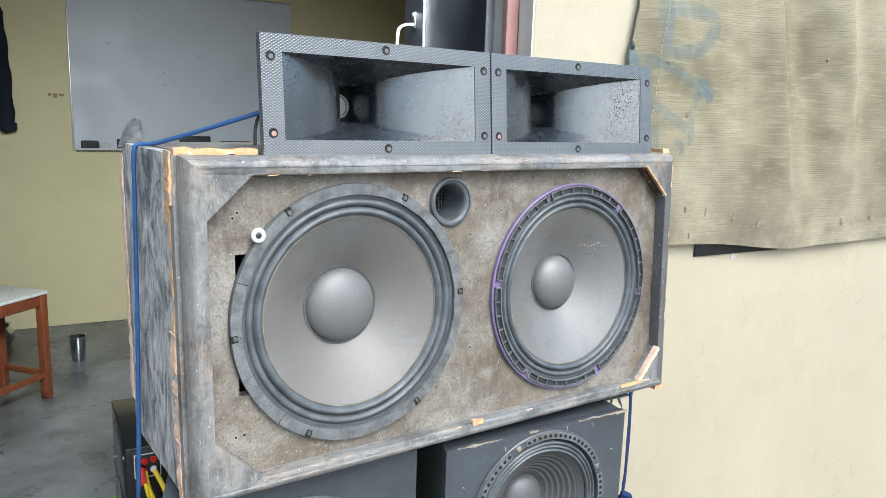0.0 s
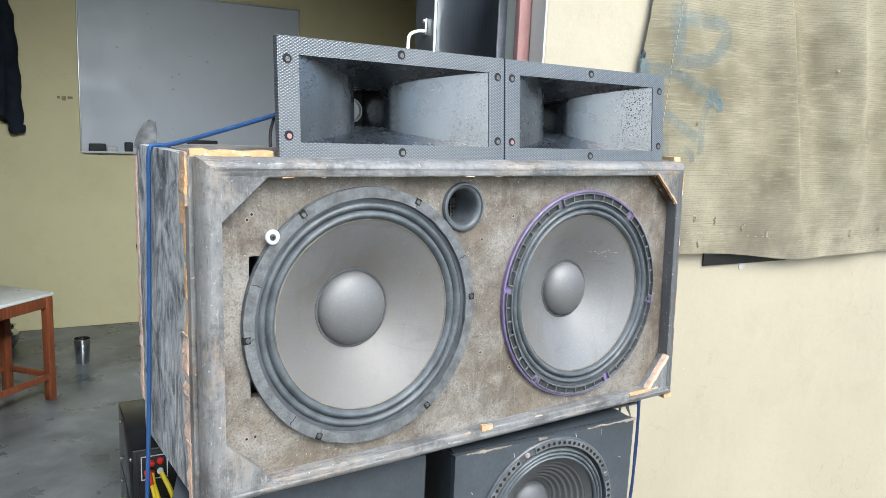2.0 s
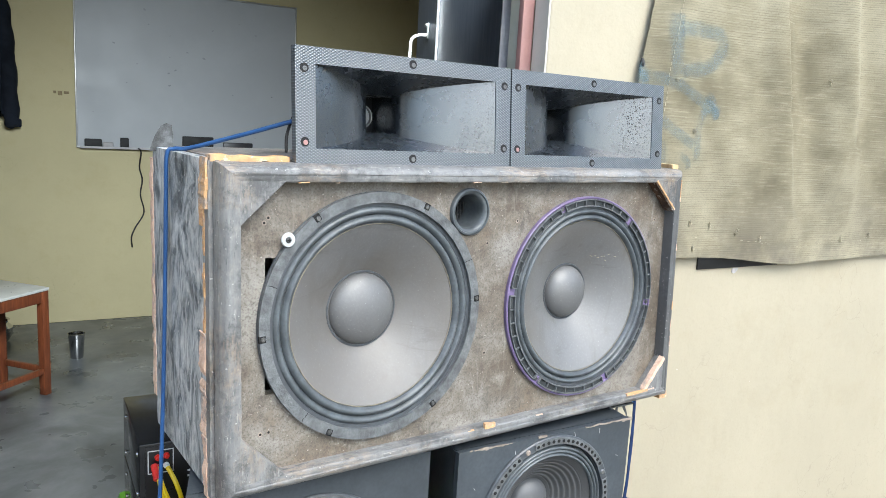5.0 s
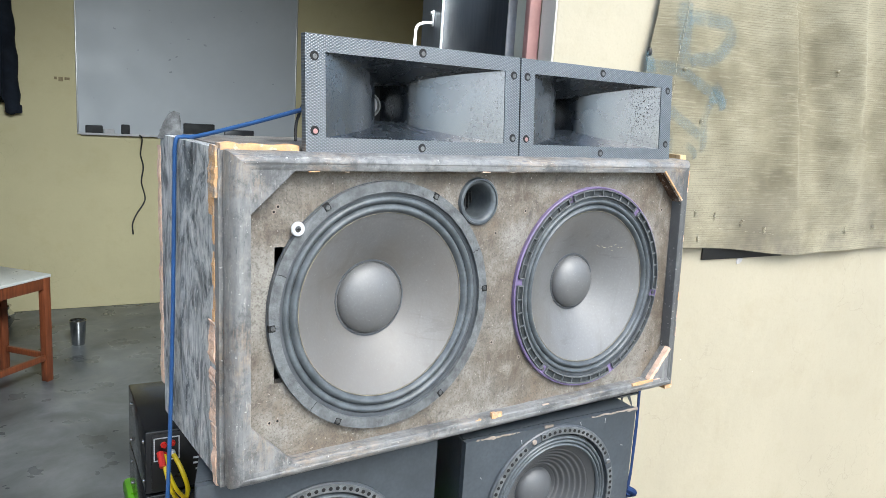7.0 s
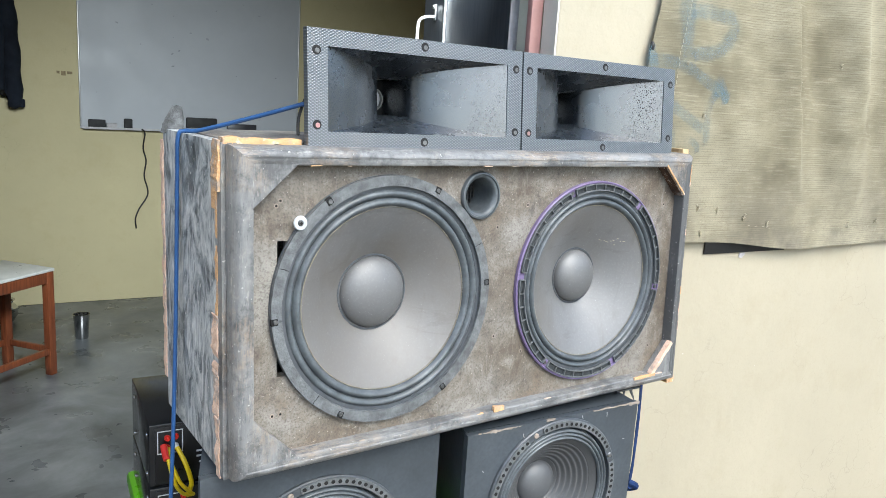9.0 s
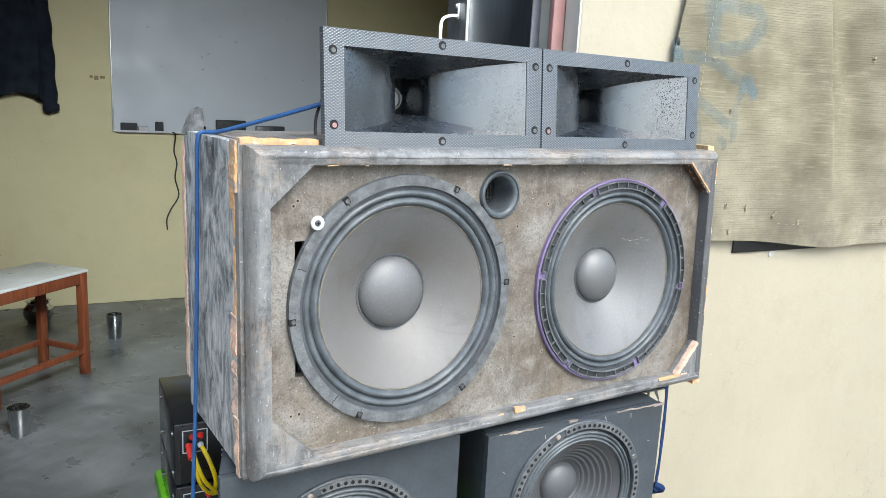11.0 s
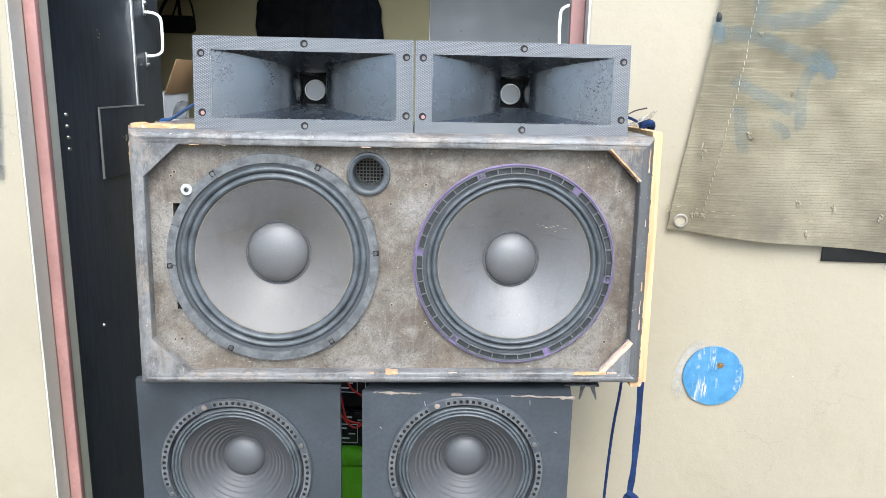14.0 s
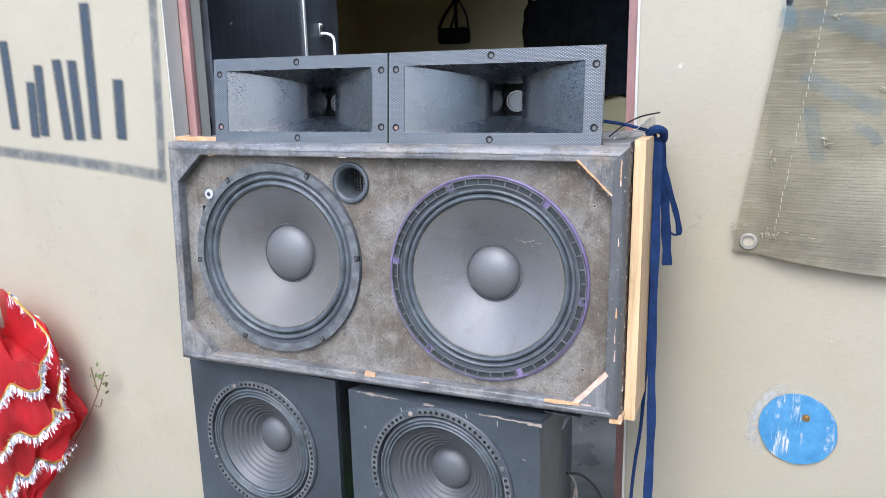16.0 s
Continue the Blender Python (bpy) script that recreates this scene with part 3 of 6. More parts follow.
wall("wall_inner_right", U1 + 0.07, 6.0, 0.113, 0.2, 0.0, CEIL, "inner", "mustard inner side of the front wall")
wall("wall_inner_over_door", U0 - 0.059, U1 + 0.069, 0.113, 0.2, DOOR_TOP, CEIL, "inner", "mustard inner side over the doorway")
wall("wall_back", LEFT - 0.2, RIGHT + 0.2, BACK, BACK + 0.2, 0.0, CEIL, "inner", "mustard painted back wall of the room")
wall("wall_left", LEFT - 0.2, LEFT, 0.2, BACK, 0.0, CEIL, "inner", "mustard painted side wall of the room")
wall("wall_right", RIGHT, RIGHT + 0.2, 0.2, BACK, 0.0, CEIL, "inner", "mustard painted side wall of the room")
bm = fresh()
box(bm, LEFT - 0.2, RIGHT + 0.2, 0.2, BACK + 0.2, CEIL, CEIL + 0.15)
alone("ceiling", bm, "ceiling", "whitewashed flat ceiling of the room", "ceiling", kind="structure", m=HOUSE)

# unseen side walls, added for tan reflections and less sky light from the sides
for nm, u in (("wall_unseen_left", -6.2), ("wall_unseen_right", 6.0)):
    wall(nm, u, u + 0.2, -9.0, 0.0, -0.1, 2.7, "cream", "unseen plastered yard wall added to shape reflections and side light")

# pale plaster returns of the doorway, and the painted door frame
for nm, a, b_ in (("reveal_left", U0 - 0.001, U0 + 0.004), ("reveal_right", U1 - 0.004, U1 + 0.001)):
    bm = fresh()
    box(bm, a, b_, 0.002, 0.055, 0.0, DOOR_TOP)
    alone("trim_" + nm, bm, "pale", "pale plastered return of the doorway", "trim", kind="structure", m=HOUSE)
frame_ = thing("door_frame", "faded red painted door frame with grey-green sides", "door frame", (0, 0, 0), kind="structure", m=HOUSE)
for a, b_, side in ((U0 + 0.005, U0 + 0.035, 1), (U1 - 0.036, U1 - 0.005, -1)):
    bm = fresh()
    box(bm, a, b_, 0.056, 0.075, 0, DOOR_TOP, 0.002)
    part("jamb", bm, "jamb", frame_, "faded red painted jamb", HOUSE)
    bm = fresh()
    box(bm, a + 0.002, b_ - 0.002, 0.0765, 0.112, 0, DOOR_TOP)
    part("jamb_side", bm, "greenjamb", frame_, "grey-green jamb side", HOUSE)
bm = fresh()
box(bm, U0 + 0.036, U1 - 0.037, 0.056, 0.112, DOOR_TOP - 0.04, DOOR_TOP, 0.003)
part("head", bm, "jamb", frame_, "", HOUSE)
# unseen bar, added with the made-up opening that the lamp stands in
bm = fresh()
box(bm, U0 + 0.036, U1 - 0.037, 0.056, 0.112, 2.125, 2.165, 0.003)
part("transom", bm, "jamb", frame_, "unseen red bar added under the opening over the door", HOUSE)


# ---- the two door leaves, open into the room ----
def grip(b, base, out, z0, z1, r=0.006):
    """A bent bar grip from z0 to z1 on a leaf."""
    o = Vector(out)
    p = Vector(base)
    pts = [p + Vector((0, 0, z0)), p + o * 0.5 + Vector((0, 0, z0 + 0.001)), p + o * 0.9 + Vector((0, 0, z0 + 0.012)), p + o + Vector((0, 0, z0 + 0.035)),
           p + o + Vector((0, 0, z1 - 0.035)), p + o * 0.9 + Vector((0, 0, z1 - 0.012)), p + o * 0.5 + Vector((0, 0, z1 - 0.001)), p + Vector((0, 0, z1))]
    return tube(b, curve_points(pts, 4), r, 10)


LEAF, LEAF_TOP = 0.66, 2.12
left_m = HOUSE @ pose(-0.968, 0.18, 0, 0, 0, 90)     # local x runs from the hinge to the free edge
right_m = HOUSE @ pose(0.360, 0.15, 0, 0, 0, 81.5)


def leaf(name, m, face, label, lock, grip_top):
    """A flush leaf; face is the sign of local y on which the fittings sit."""
    d = thing(name, label, "door", (0, 0, 0), kind="structure", m=m)
    t = 0.018

    def flat(b, x0, x1, h0, h1, z0, z1, bevel=0.0):
        return box(b, x0, x1, *sorted((face * (t + h0), face * (t + h1))), z0, z1, bevel)

    part("panel", box(fresh(), 0.006, LEAF, -t, t, 0.02, LEAF_TOP, 0.002), "leaf", d, "dark laminate panel", m)
    part("hinge_edge", box(fresh(), 0.0, 0.0055, -t - 0.001, t + 0.001, 0.02, LEAF_TOP, 0.001), "greyedge", d, "grey painted hinge edge", m)
    part("bead", flat(fresh(), 0.455, 0.467, 0.0, 0.006, 0.02, LEAF_TOP, 0.002), "alu", d, "thin pale metal bead", m)
    hx = 0.548
    b = grip(fresh(), (hx, face * t, 0), (0.012, face * 0.052, 0), grip_top - 0.135, grip_top, 0.0047)
    h = part("handle", b, "whiteplug", d, "white bent bar handle", m)
    for z in (grip_top - 0.148, grip_top + 0.013):
        b = flat(fresh(), hx - 0.008, hx + 0.008, 0.0, 0.006, z - 0.024, z + 0.024, 0.002)
        lathe(b, [(0.0001, face * 0.008), (0.006, face * 0.006), (0.007, 0.0)], hx, face * (t + 0.006), z + (0.016 if z > grip_top else -0.014), 10)
        part("mount", b, "zinc", h, "bright screw mount", m)
    if lock:
        b = box(fresh(), -0.006, -0.0005, t - 0.018, t + 0.026, 1.545, 1.676, 0.001)
        hg = part("hinge", b, "wire", d, "dark steel butt hinge", m)
        b = tube(fresh(), [(-0.009, t + 0.004, 1.545), (-0.009, t + 0.004, 1.61), (-0.009, t + 0.004, 1.676)], 0.006, 10)
        part("pin", b, "ringplastic", hg, "", m)
        pl = part("lock_plate", flat(fresh(), 0.203, 0.486, 0.0062, 0.010, 1.455, 1.655, 0.001), "leaf", d, "dark square lock plate with a pale rim", m)
        b = flat(fresh(), 0.201, 0.488, 0.0065, 0.0115, 1.654, 1.6585)
        flat(b, 0.200, 0.2045, 0.0065, 0.0115, 1.455, 1.6535)
        part("rim", b, "alu", pl, "pale worn rim", m)
        for px, pz, r in ((0.345, 1.562, 0.010), (0.40, 1.59, 0.007), (0.412, 1.555, 0.007)):
            b = fresh()
            lathe(b, [(0.0001, face * 0.004), (r, face * 0.002), (r, 0)], px, face * (t + 0.010), pz, 12)
            part("keyhole", b, "steel", pl, "", m)
        hp = part("hasp", flat(fresh(), 0.585, 0.618, 0.0, 0.004, 1.525, 1.60, 0.001), "brass", d, "rusty brass hasp", m)
        b = tube(fresh(), [(0.612 + 0.016 * math.cos(a), face * (t + 0.026 + 0.02 * math.cos(a)), 1.563 + 0.016 * math.sin(a)) for a in np.linspace(0, math.tau, 17)], 0.0055, 8)
        part("ring", b, "steel", hp, "steel hasp ring", m)
        for px, pz in ((0.045, 1.645), (0.046, 1.615), (0.047, 1.585), (0.047, 1.555), (0.15, 1.03), (0.62, 1.03), (0.628, 1.475), (0.612, 1.475), (0.10, 1.955), (0.24, 1.87), (0.25, 1.86), (0.245, 1.85)):
            b = fresh()
            r = 0.0065 if pz < 1.8 or pz > 1.9 else 0.003
            lathe(b, [(0.0001, face * 0.005), (r * 0.75, face * 0.004), (r, 0)], px, face * t, pz, 10)
            part("screw", b, "steel", d, "", m)
    return d


leaf("door_1", left_m, -1, "dark laminate door leaf standing open into the room", True, 1.945)
leaf("door_2", right_m, 1, "dark wood-grained door leaf standing open into the room", False, 1.985)

# ---- loudspeaker cabinet ----
CX0, CX1, CZ0, CZ1 = -0.507, 0.412, 1.203, 1.668
FY, BY, DEEP = 0.0165, 0.0405, 0.345
FX0, FX1, FZ0, FZ1 = -0.5035, 0.4125, 1.207, 1.663    # the front frame

cab = thing("speaker_cabinet", "worn grey wooden loudspeaker cabinet with two big woofers and chipped edges", "loudspeaker", (-0.047, 0.18, CZ0))


def ragged_box(b, x0, x1, y0, y1, z0, z1, amp, axis, n=60):
    """A board whose long edges are chipped: cut along an axis and jittered."""
    lo, hi = ((x0, x1), (y0, y1), (z0, z1))[axis]
    rows = []
    for i in range(n + 1):
        c = lo + (hi - lo) * i / n
        j = [amp * (noise.noise(Vector((c * 60, 3.1 * q + x0 * 7, z0 * 5))) + 0.5 * noise.noise(Vector((c * 190, 5.7 * q, y0)))) for q in range(4)]
        if axis == 2:
            ring = [(x0 + j[0], y0 + j[1], c), (x1 + j[2], y0 + j[1], c), (x1 + j[2], y1 + j[3], c), (x0 + j[0], y1 + j[3], c)]
        elif axis == 0:
            ring = [(c, y0 + j[0], z0 + j[1]), (c, y1 + j[2], z0 + j[1]), (c, y1 + j[2], z1 + j[3]), (c, y0 + j[0], z1 + j[3])]
        else:
            ring = [(x0 + j[0], c, z0 + j[1]), (x1 + j[2], c, z0 + j[1]), (x1 + j[2], c, z1 + j[3]), (x0 + j[0], c, z1 + j[3])]
        rows.append([b.verts.new(p) for p in ring])
    for p, q in zip(rows, rows[1:]):
        for k in range(4):
            b.faces.new((p[k], p[(k + 1) % 4], q[(k + 1) % 4], q[k]))
    b.faces.new(rows[0][::-1])
    b.faces.new(rows[-1])
    return b


part("side_panel", ragged_box(fresh(), -0.508, -0.490, 0.070, DEEP - 0.012, CZ0 + 0.004, CZ1 - 0.004, 0.0008, 2), "side", cab, "dark veneered side scraped white in streaks")
part("corner_strip", ragged_box(fresh(), -0.5092, -0.5065, 0.0695, 0.089, 1.575, CZ1 - 0.001, 0.0028, 2, 40), "raw", cab, "raw orange board edge where the covering is torn off")
part("corner_strip", ragged_box(fresh(), -0.5090, -0.5065, 0.0695, 0.0775, 1.43, 1.574, 0.0022, 2, 40), "raw", cab, "raw orange board edge where the covering is torn off")
part("corner_strip", ragged_box(fresh(), -0.5092, -0.5065, 0.0695, 0.094, 1.285, 1.429, 0.0038, 2, 40), "pinkraw", cab, "raw pinkish board edge where the covering is torn off")
part("corner_strip", ragged_box(fresh(), -0.5095, -0.488, 0.0665, 0.083, CZ0 - 0.006, 1.284, 0.0026, 2, 30), "pinkraw", cab, "raw pinkish board edge where the covering is torn off")
part("corner_strip", ragged_box(fresh(), -0.5115, -0.5075, 0.056, 0.0690, 1.60, CZ1 - 0.001, 0.0022, 2, 40), "raw", cab, "raw orange torn front corner")
part("front_strip", ragged_box(fresh(), -0.5085, -0.488, 0.0530, 0.0690, CZ0 - 0.002, CZ1 - 0.004, 0.001, 2), "stile", cab, "grey painted strip behind the front frame")
part("back_edge", ragged_box(fresh(), -0.5095, -0.489, DEEP - 0.0115, DEEP + 0.004, CZ0 + 0.05, CZ1 - 0.022, 0.0026, 2), "pinkraw", cab, "raw pinkish frayed board edge")
part("top_panel", ragged_box(fresh(), -0.4875, 0.406, 0.072, DEEP, CZ1 - 0.02, CZ1 - 0.003, 0.0007, 0), "rim", cab, "dark worn top board")
part("top_strip", ragged_box(fresh(), -0.506, -0.396, 0.0535, 0.0715, CZ1 - 0.006, CZ1 + 0.0025, 0.0022, 0), "raw", cab, "raw orange chipped top edge")
part("top_edge", ragged_box(fresh(), -0.371, 0.408, 0.0505, 0.0715, CZ1 - 0.02, CZ1 - 0.004, 0.0008, 0), "rim", cab)
part("bottom_panel", ragged_box(fresh(), -0.4875, 0.406, 0.046, DEEP, CZ0 - 0.001, CZ0 + 0.018, 0.001, 0), "stile", cab)
bm = fresh()
box(bm, -0.487, 0.405, DEEP - 0.012, DEEP - 0.001, CZ0 + 0.02, CZ1 - 0.022)
part("back_panel", bm, "side", cab)
part("plywood_side", ragged_box(fresh(), 0.4155, 0.4335, 0.052, DEEP - 0.01, CZ0 - 0.004, CZ1 + 0.003, 0.0006, 2), "pine", cab, "pale raw pine plywood side")
part("inner_side", ragged_box(fresh(), 0.398, 0.4085, 0.046, DEEP - 0.013, CZ0 + 0.019, CZ1 - 0.021, 0.0012, 2), "tornblack", cab, "black torn inner side")
for z0, z1, d in ((1.215, 1.33, 0.0035), (1.34, 1.47, 0.002), (1.48, 1.60, 0.0028), (1.61, 1.655, 0.0016)):
    part("splintered_edge", ragged_box(fresh(), 0.4105, 0.4125 + d * 0.4, 0.036, 0.056, z0, z1, d * 0.7, 2, 30), "splinter", cab, "dark splintered edge of the frame")
part("bare_corner", ragged_box(fresh(), 0.396, 0.4150, 0.026, 0.056, CZ0 - 0.002, CZ0 + 0.013, 0.003, 2, 12), "raw", cab, "bare broken wood at the lower corner")
# front frame: rounded rails and stiles
WL_, WR_, WT_, WB_ = 0.0265, 0.0255, 0.0245, 0.0245
MOULD = ((0.0, 0.049), (0.0, FY + 0.019), (0.05, FY + 0.0125), (0.12, FY + 0.0080), (0.22, FY + 0.0042), (0.34, FY + 0.0016), (0.46, FY + 0.0003), (0.56, FY), (0.62, FY + 0.0009), (0.66, FY + 0.0009), (0.92, FY + 0.0008), (0.98, FY + 0.0018), (1.0, FY + 0.0045), (1.0, 0.049))


def moulding(corner_a, corner_b, in_a, in_b, along, seed, n=70):
    """One mitred side of the front frame: a worn bead outside and a flat band inside."""
    b = fresh()
    rows = []
    for i in range(n + 1):
        row = []
        for f, y in MOULD:
            a = (corner_a[0] + f * in_a[0], corner_a[1] + f * in_a[1])
            c = (corner_b[0] + f * in_b[0], corner_b[1] + f * in_b[1])
            x, z = a[0] + (c[0] - a[0]) * i / n, a[1] + (c[1] - a[1]) * i / n
            q = (x if along == 0 else z)
            j = 0.0011 * noise.noise(Vector((q * 38, f * 6 + seed, 2.0))) + 0.0007 * noise.noise(Vector((q * 150, f * 9, seed)))
            edge = 0.7 if f < 0.1 or f > 0.95 else 0.25
            x, z = (x, z + j * edge) if along == 0 else (x + j * edge, z)
            row.append(b.verts.new((x, y + (abs(j) * 0.9 if y < 0.03 else 0), z)))
        rows.append(row)
    for p, q in zip(rows, rows[1:]):
        for k in range(len(MOULD) - 1):
            b.faces.new((p[k], p[k + 1], q[k + 1], q[k]))
    return b


part("top_rail", moulding((FX0, FZ1), (FX1, FZ1), (WL_, -WT_), (-WR_, -WT_), 0, 1.0), "rim", cab, "moulded grey rail with scraped paint")
part("bottom_rail", moulding((FX0, FZ0), (FX1, FZ0), (WL_, WB_), (-WR_, WB_), 0, 2.0), "darkrim", cab, "moulded dark grey rail with scraped paint")
part("stile", moulding((FX0, FZ0), (FX0, FZ1), (WL_, WB_), (WL_, -WT_), 2, 3.0), "stile", cab, "grey moulded upright with pale scratches")
part("stile", moulding((FX1, FZ0), (FX1, FZ1), (-WR_, WB_), (-WR_, -WT_), 2, 4.0), "darkstile", cab, "dark moulded upright with bare worn corners")
for pts, lab, mt in (([(-0.4795, 1.641), (-0.4795, 1.581), (-0.4145, 1.641)], "grey corner block", "stile"), ([(0.3895, 1.641), (0.3305, 1.641), (0.3895, 1.583)], "grey corner block with a split bare wood edge", "stile"),
                     ([(-0.4795, 1.229), (-0.412, 1.229), (-0.4795, 1.2955)], "grey corner block", "stile"), ([(0.3895, 1.229), (0.3895, 1.2925), (0.3325, 1.229)], "grey corner block with a bare wood edge", "stile")):
    b = prism(fresh(), pts, FY + (0.0012 if mt == "stile" else 0.010), BY)
    bmesh.ops.bevel(b, geom=b.edges[:], offset=0.0008, segments=1, affect="EDGES")
    g = part("corner_block", b, mt, cab, lab)
    if lab.endswith("edge"):
        up = pts[0][1] > 1.5
        m = pose(0.3590, FY + 0.0030, 1.6135, 0, 44.5, 0) if up else pose(0.362, FY + 0.0030, 1.2615, 0, -48, 0)
        part("bare_edge", ragged_box(fresh(), -0.040, 0.040, -0.0024, 0.016 if up else 0.008, -0.0005 if up else -0.006, 0.0025 if up else 0.002, 0.0009, 0, 40), "raw" if up else "pinkraw", g, "bare orange wood" if up else "bare pale wood", m)
part("split_face", ragged_box(fresh(), -0.040, 0.040, -0.0010, 0.020, -0.0040, -0.0008, 0.0010, 0, 40), "splinter", cab, "brown splintered face of the corner block", pose(0.3590, FY + 0.0030, 1.6135, 0, 44.5, 0))
part("bare_patch", ragged_box(fresh(), -0.062, -0.040, FY - 0.0006, FY + 0.004, 1.229, 1.2375, 0.0016, 0, 16), "raw", cab, "small bare orange chip")
part("bare_patch", ragged_box(fresh(), 0.285, 0.345, FY - 0.0006, FY + 0.004, 1.2275, 1.2325, 0.0015, 0, 24), "raw", cab, "bare orange chipped rail")
rnd = random.Random(11)
for i in range(9):
    top = i % 2
    x = rnd.uniform(FX0 + 0.03, FX1 - 0.05)
    w, h = rnd.uniform(0.005, 0.018), rnd.uniform(0.0006, 0.0016)
    z = (FZ1 - WT_ if top else FZ0 + WB_) + (0.0 if top else -h) + rnd.uniform(-0.0006, 0.0006)
    part("bare_patch", ragged_box(fresh(), x, x + w, FY + 0.0004, FY + 0.004, z, z + h, 0.0012, 0, 14), "pinkraw" if i % 3 else "raw", cab, "small bare chip of the rail")
for i in range(7):
    z = rnd.uniform(CZ0 + 0.03, CZ1 - 0.05)
    w, h = rnd.uniform(0.0008, 0.002), rnd.uniform(0.008, 0.03)
    x = FX1 - 0.012
    part("bare_patch", ragged_box(fresh(), x, x + w, FY - 0.0002, FY + 0.006, z, z + h, 0.001, 2, 14), "pinkraw" if i % 3 else "raw", cab, "small bare chip of the upright")
# baffle with a slot cut beside the first woofer
bm = holed_plate(fresh(), rect(-0.478, 0.389, FZ0 + 0.022, FZ1 - 0.022), [ring_of(-0.262, 1.437, 0.166), ring_of(0.1705, 1.4285, 0.1635), ring_of(-0.094, 1.590, 0.030, 40),
                 rect(-0.4365, -0.4185, 1.502, 1.534), rect(-0.4365, -0.4185, 1.342, 1.374)], BY, 0.058)
part("baffle", bm, "baffle", cab, "dusty brown and grey front board")
for x, z in ((-0.432, 1.589), (-0.438, 1.582), (-0.431, 1.287), (-0.443, 1.286), (-0.055, 1.537), (-0.052, 1.352), (0.008, 1.572), (0.357, 1.565), (0.010, 1.318), (0.345, 1.283)):
    bm = fresh()
    lathe(bm, [(0.0034, 0.0), (0.0030, -0.0006), (0.0018, -0.0004)], x, BY, z, 10)
    h = part("screw_hole", bm, "torn", cab, "old splintered screw hole")
    bm = fresh()
    lathe(bm, [(0.0018, -0.0005), (0.0001, -0.0002)], x, BY, z, 10)
    part("bore", bm, "black", h)
bm = fresh()
lathe(bm, [(0.0037, 0), (0.0092, 0.0), (0.0102, -0.002), (0.0092, -0.0035), (0.004, -0.0035), (0.0037, 0)], -0.4085, BY - 0.0108, 1.560, 24)
w = part("washer", bm, "washer", cab, "white plastic washer")
bm = fresh()
lathe(bm, [(0.0001, -0.005), (0.003, -0.0048), (0.0045, -0.003), (0.0045, 0.0)], -0.4085, BY - 0.0113, 1.560, 12)
part("screw", bm, "screwdark", w, "grey cross-head screw")
bm = fresh()
box(bm, -0.4110, -0.4060, BY - 0.0167, BY - 0.0161, 1.5594, 1.5606)
box(bm, -0.4091, -0.4079, BY - 0.0168, BY - 0.0162, 1.5575, 1.5625)
part("cross_slot", bm, "black", w)

# port tube with a mesh behind
PX, PZ = -0.094, 1.590
bm = fresh()
lathe(bm, [(0.0385, 0.001), (0.0385, -0.003), (0.037, -0.0055), (0.0345, -0.006), (0.0335, -0.0035), (0.031, -0.003), (0.0285, -0.001), (0.0268, 0.004), (0.0268, 0.085)], PX, BY - 0.0005, PZ, 40)
port = part("port_tube", bm, "rubber", cab, "round black bass port")
bm = fresh()
for i in range(-4, 5):
    o = i * 0.0062
    ln = math.sqrt(max(0.0, 0.0267 ** 2 - o * o))
    if ln > 0.004:
        box(bm, PX + o - 0.0008, PX + o + 0.0008, BY + 0.050, BY + 0.052, PZ - ln, PZ + ln)
        box(bm, PX - ln, PX + ln, BY + 0.0522, BY + 0.054, PZ + o - 0.0008, PZ + o + 0.0008)
part("mesh", bm, "screwdark", port, "wire mesh inside the port")
bm = fresh()
lathe(bm, [(0.0285, 0), (0.0001, 0)], PX, BY + 0.084, PZ, 24)
part("end_plate", bm, "black", port)


def arc(b, r0, r1, y0, y1, a0, a1, cx, cz, n=10):
    """A raised arc segment between two radii."""
    rings = []
    for i in range(n + 1):
        a = a0 + (a1 - a0) * i / n
        c, s = math.cos(a), math.sin(a)
        rings.append([b.verts.new((cx + r * c, y, cz + r * s)) for r, y in ((r0, y1), (r0, y0), (r1, y0), (r1, y1))])
    for p, q in zip(rings, rings[1:]):
        for k in range(4):
            b.faces.new((p[k], p[(k + 1) % 4], q[(k + 1) % 4], q[k]))
    b.faces.new(rings[0][::-1])
    b.faces.new(rings[-1])


def surround_profile(r_out, r_in, rolls, h, y, groove=0.0042):
    """A dark groove behind the gasket, then half rolls down to the cone."""
    r0 = r_out - groove
    out = [(r_out, y - 0.002), (r_out - groove * 0.25, y + 0.008), (r0 + groove * 0.25, y + 0.008)]
    n = 10 * rolls
    for i in range(n + 1):
        t = i / n
        out.append((r0 + (r_in - r0) * t, y - h * abs(math.sin(math.pi * rolls * t)) ** 0.75))
    return out


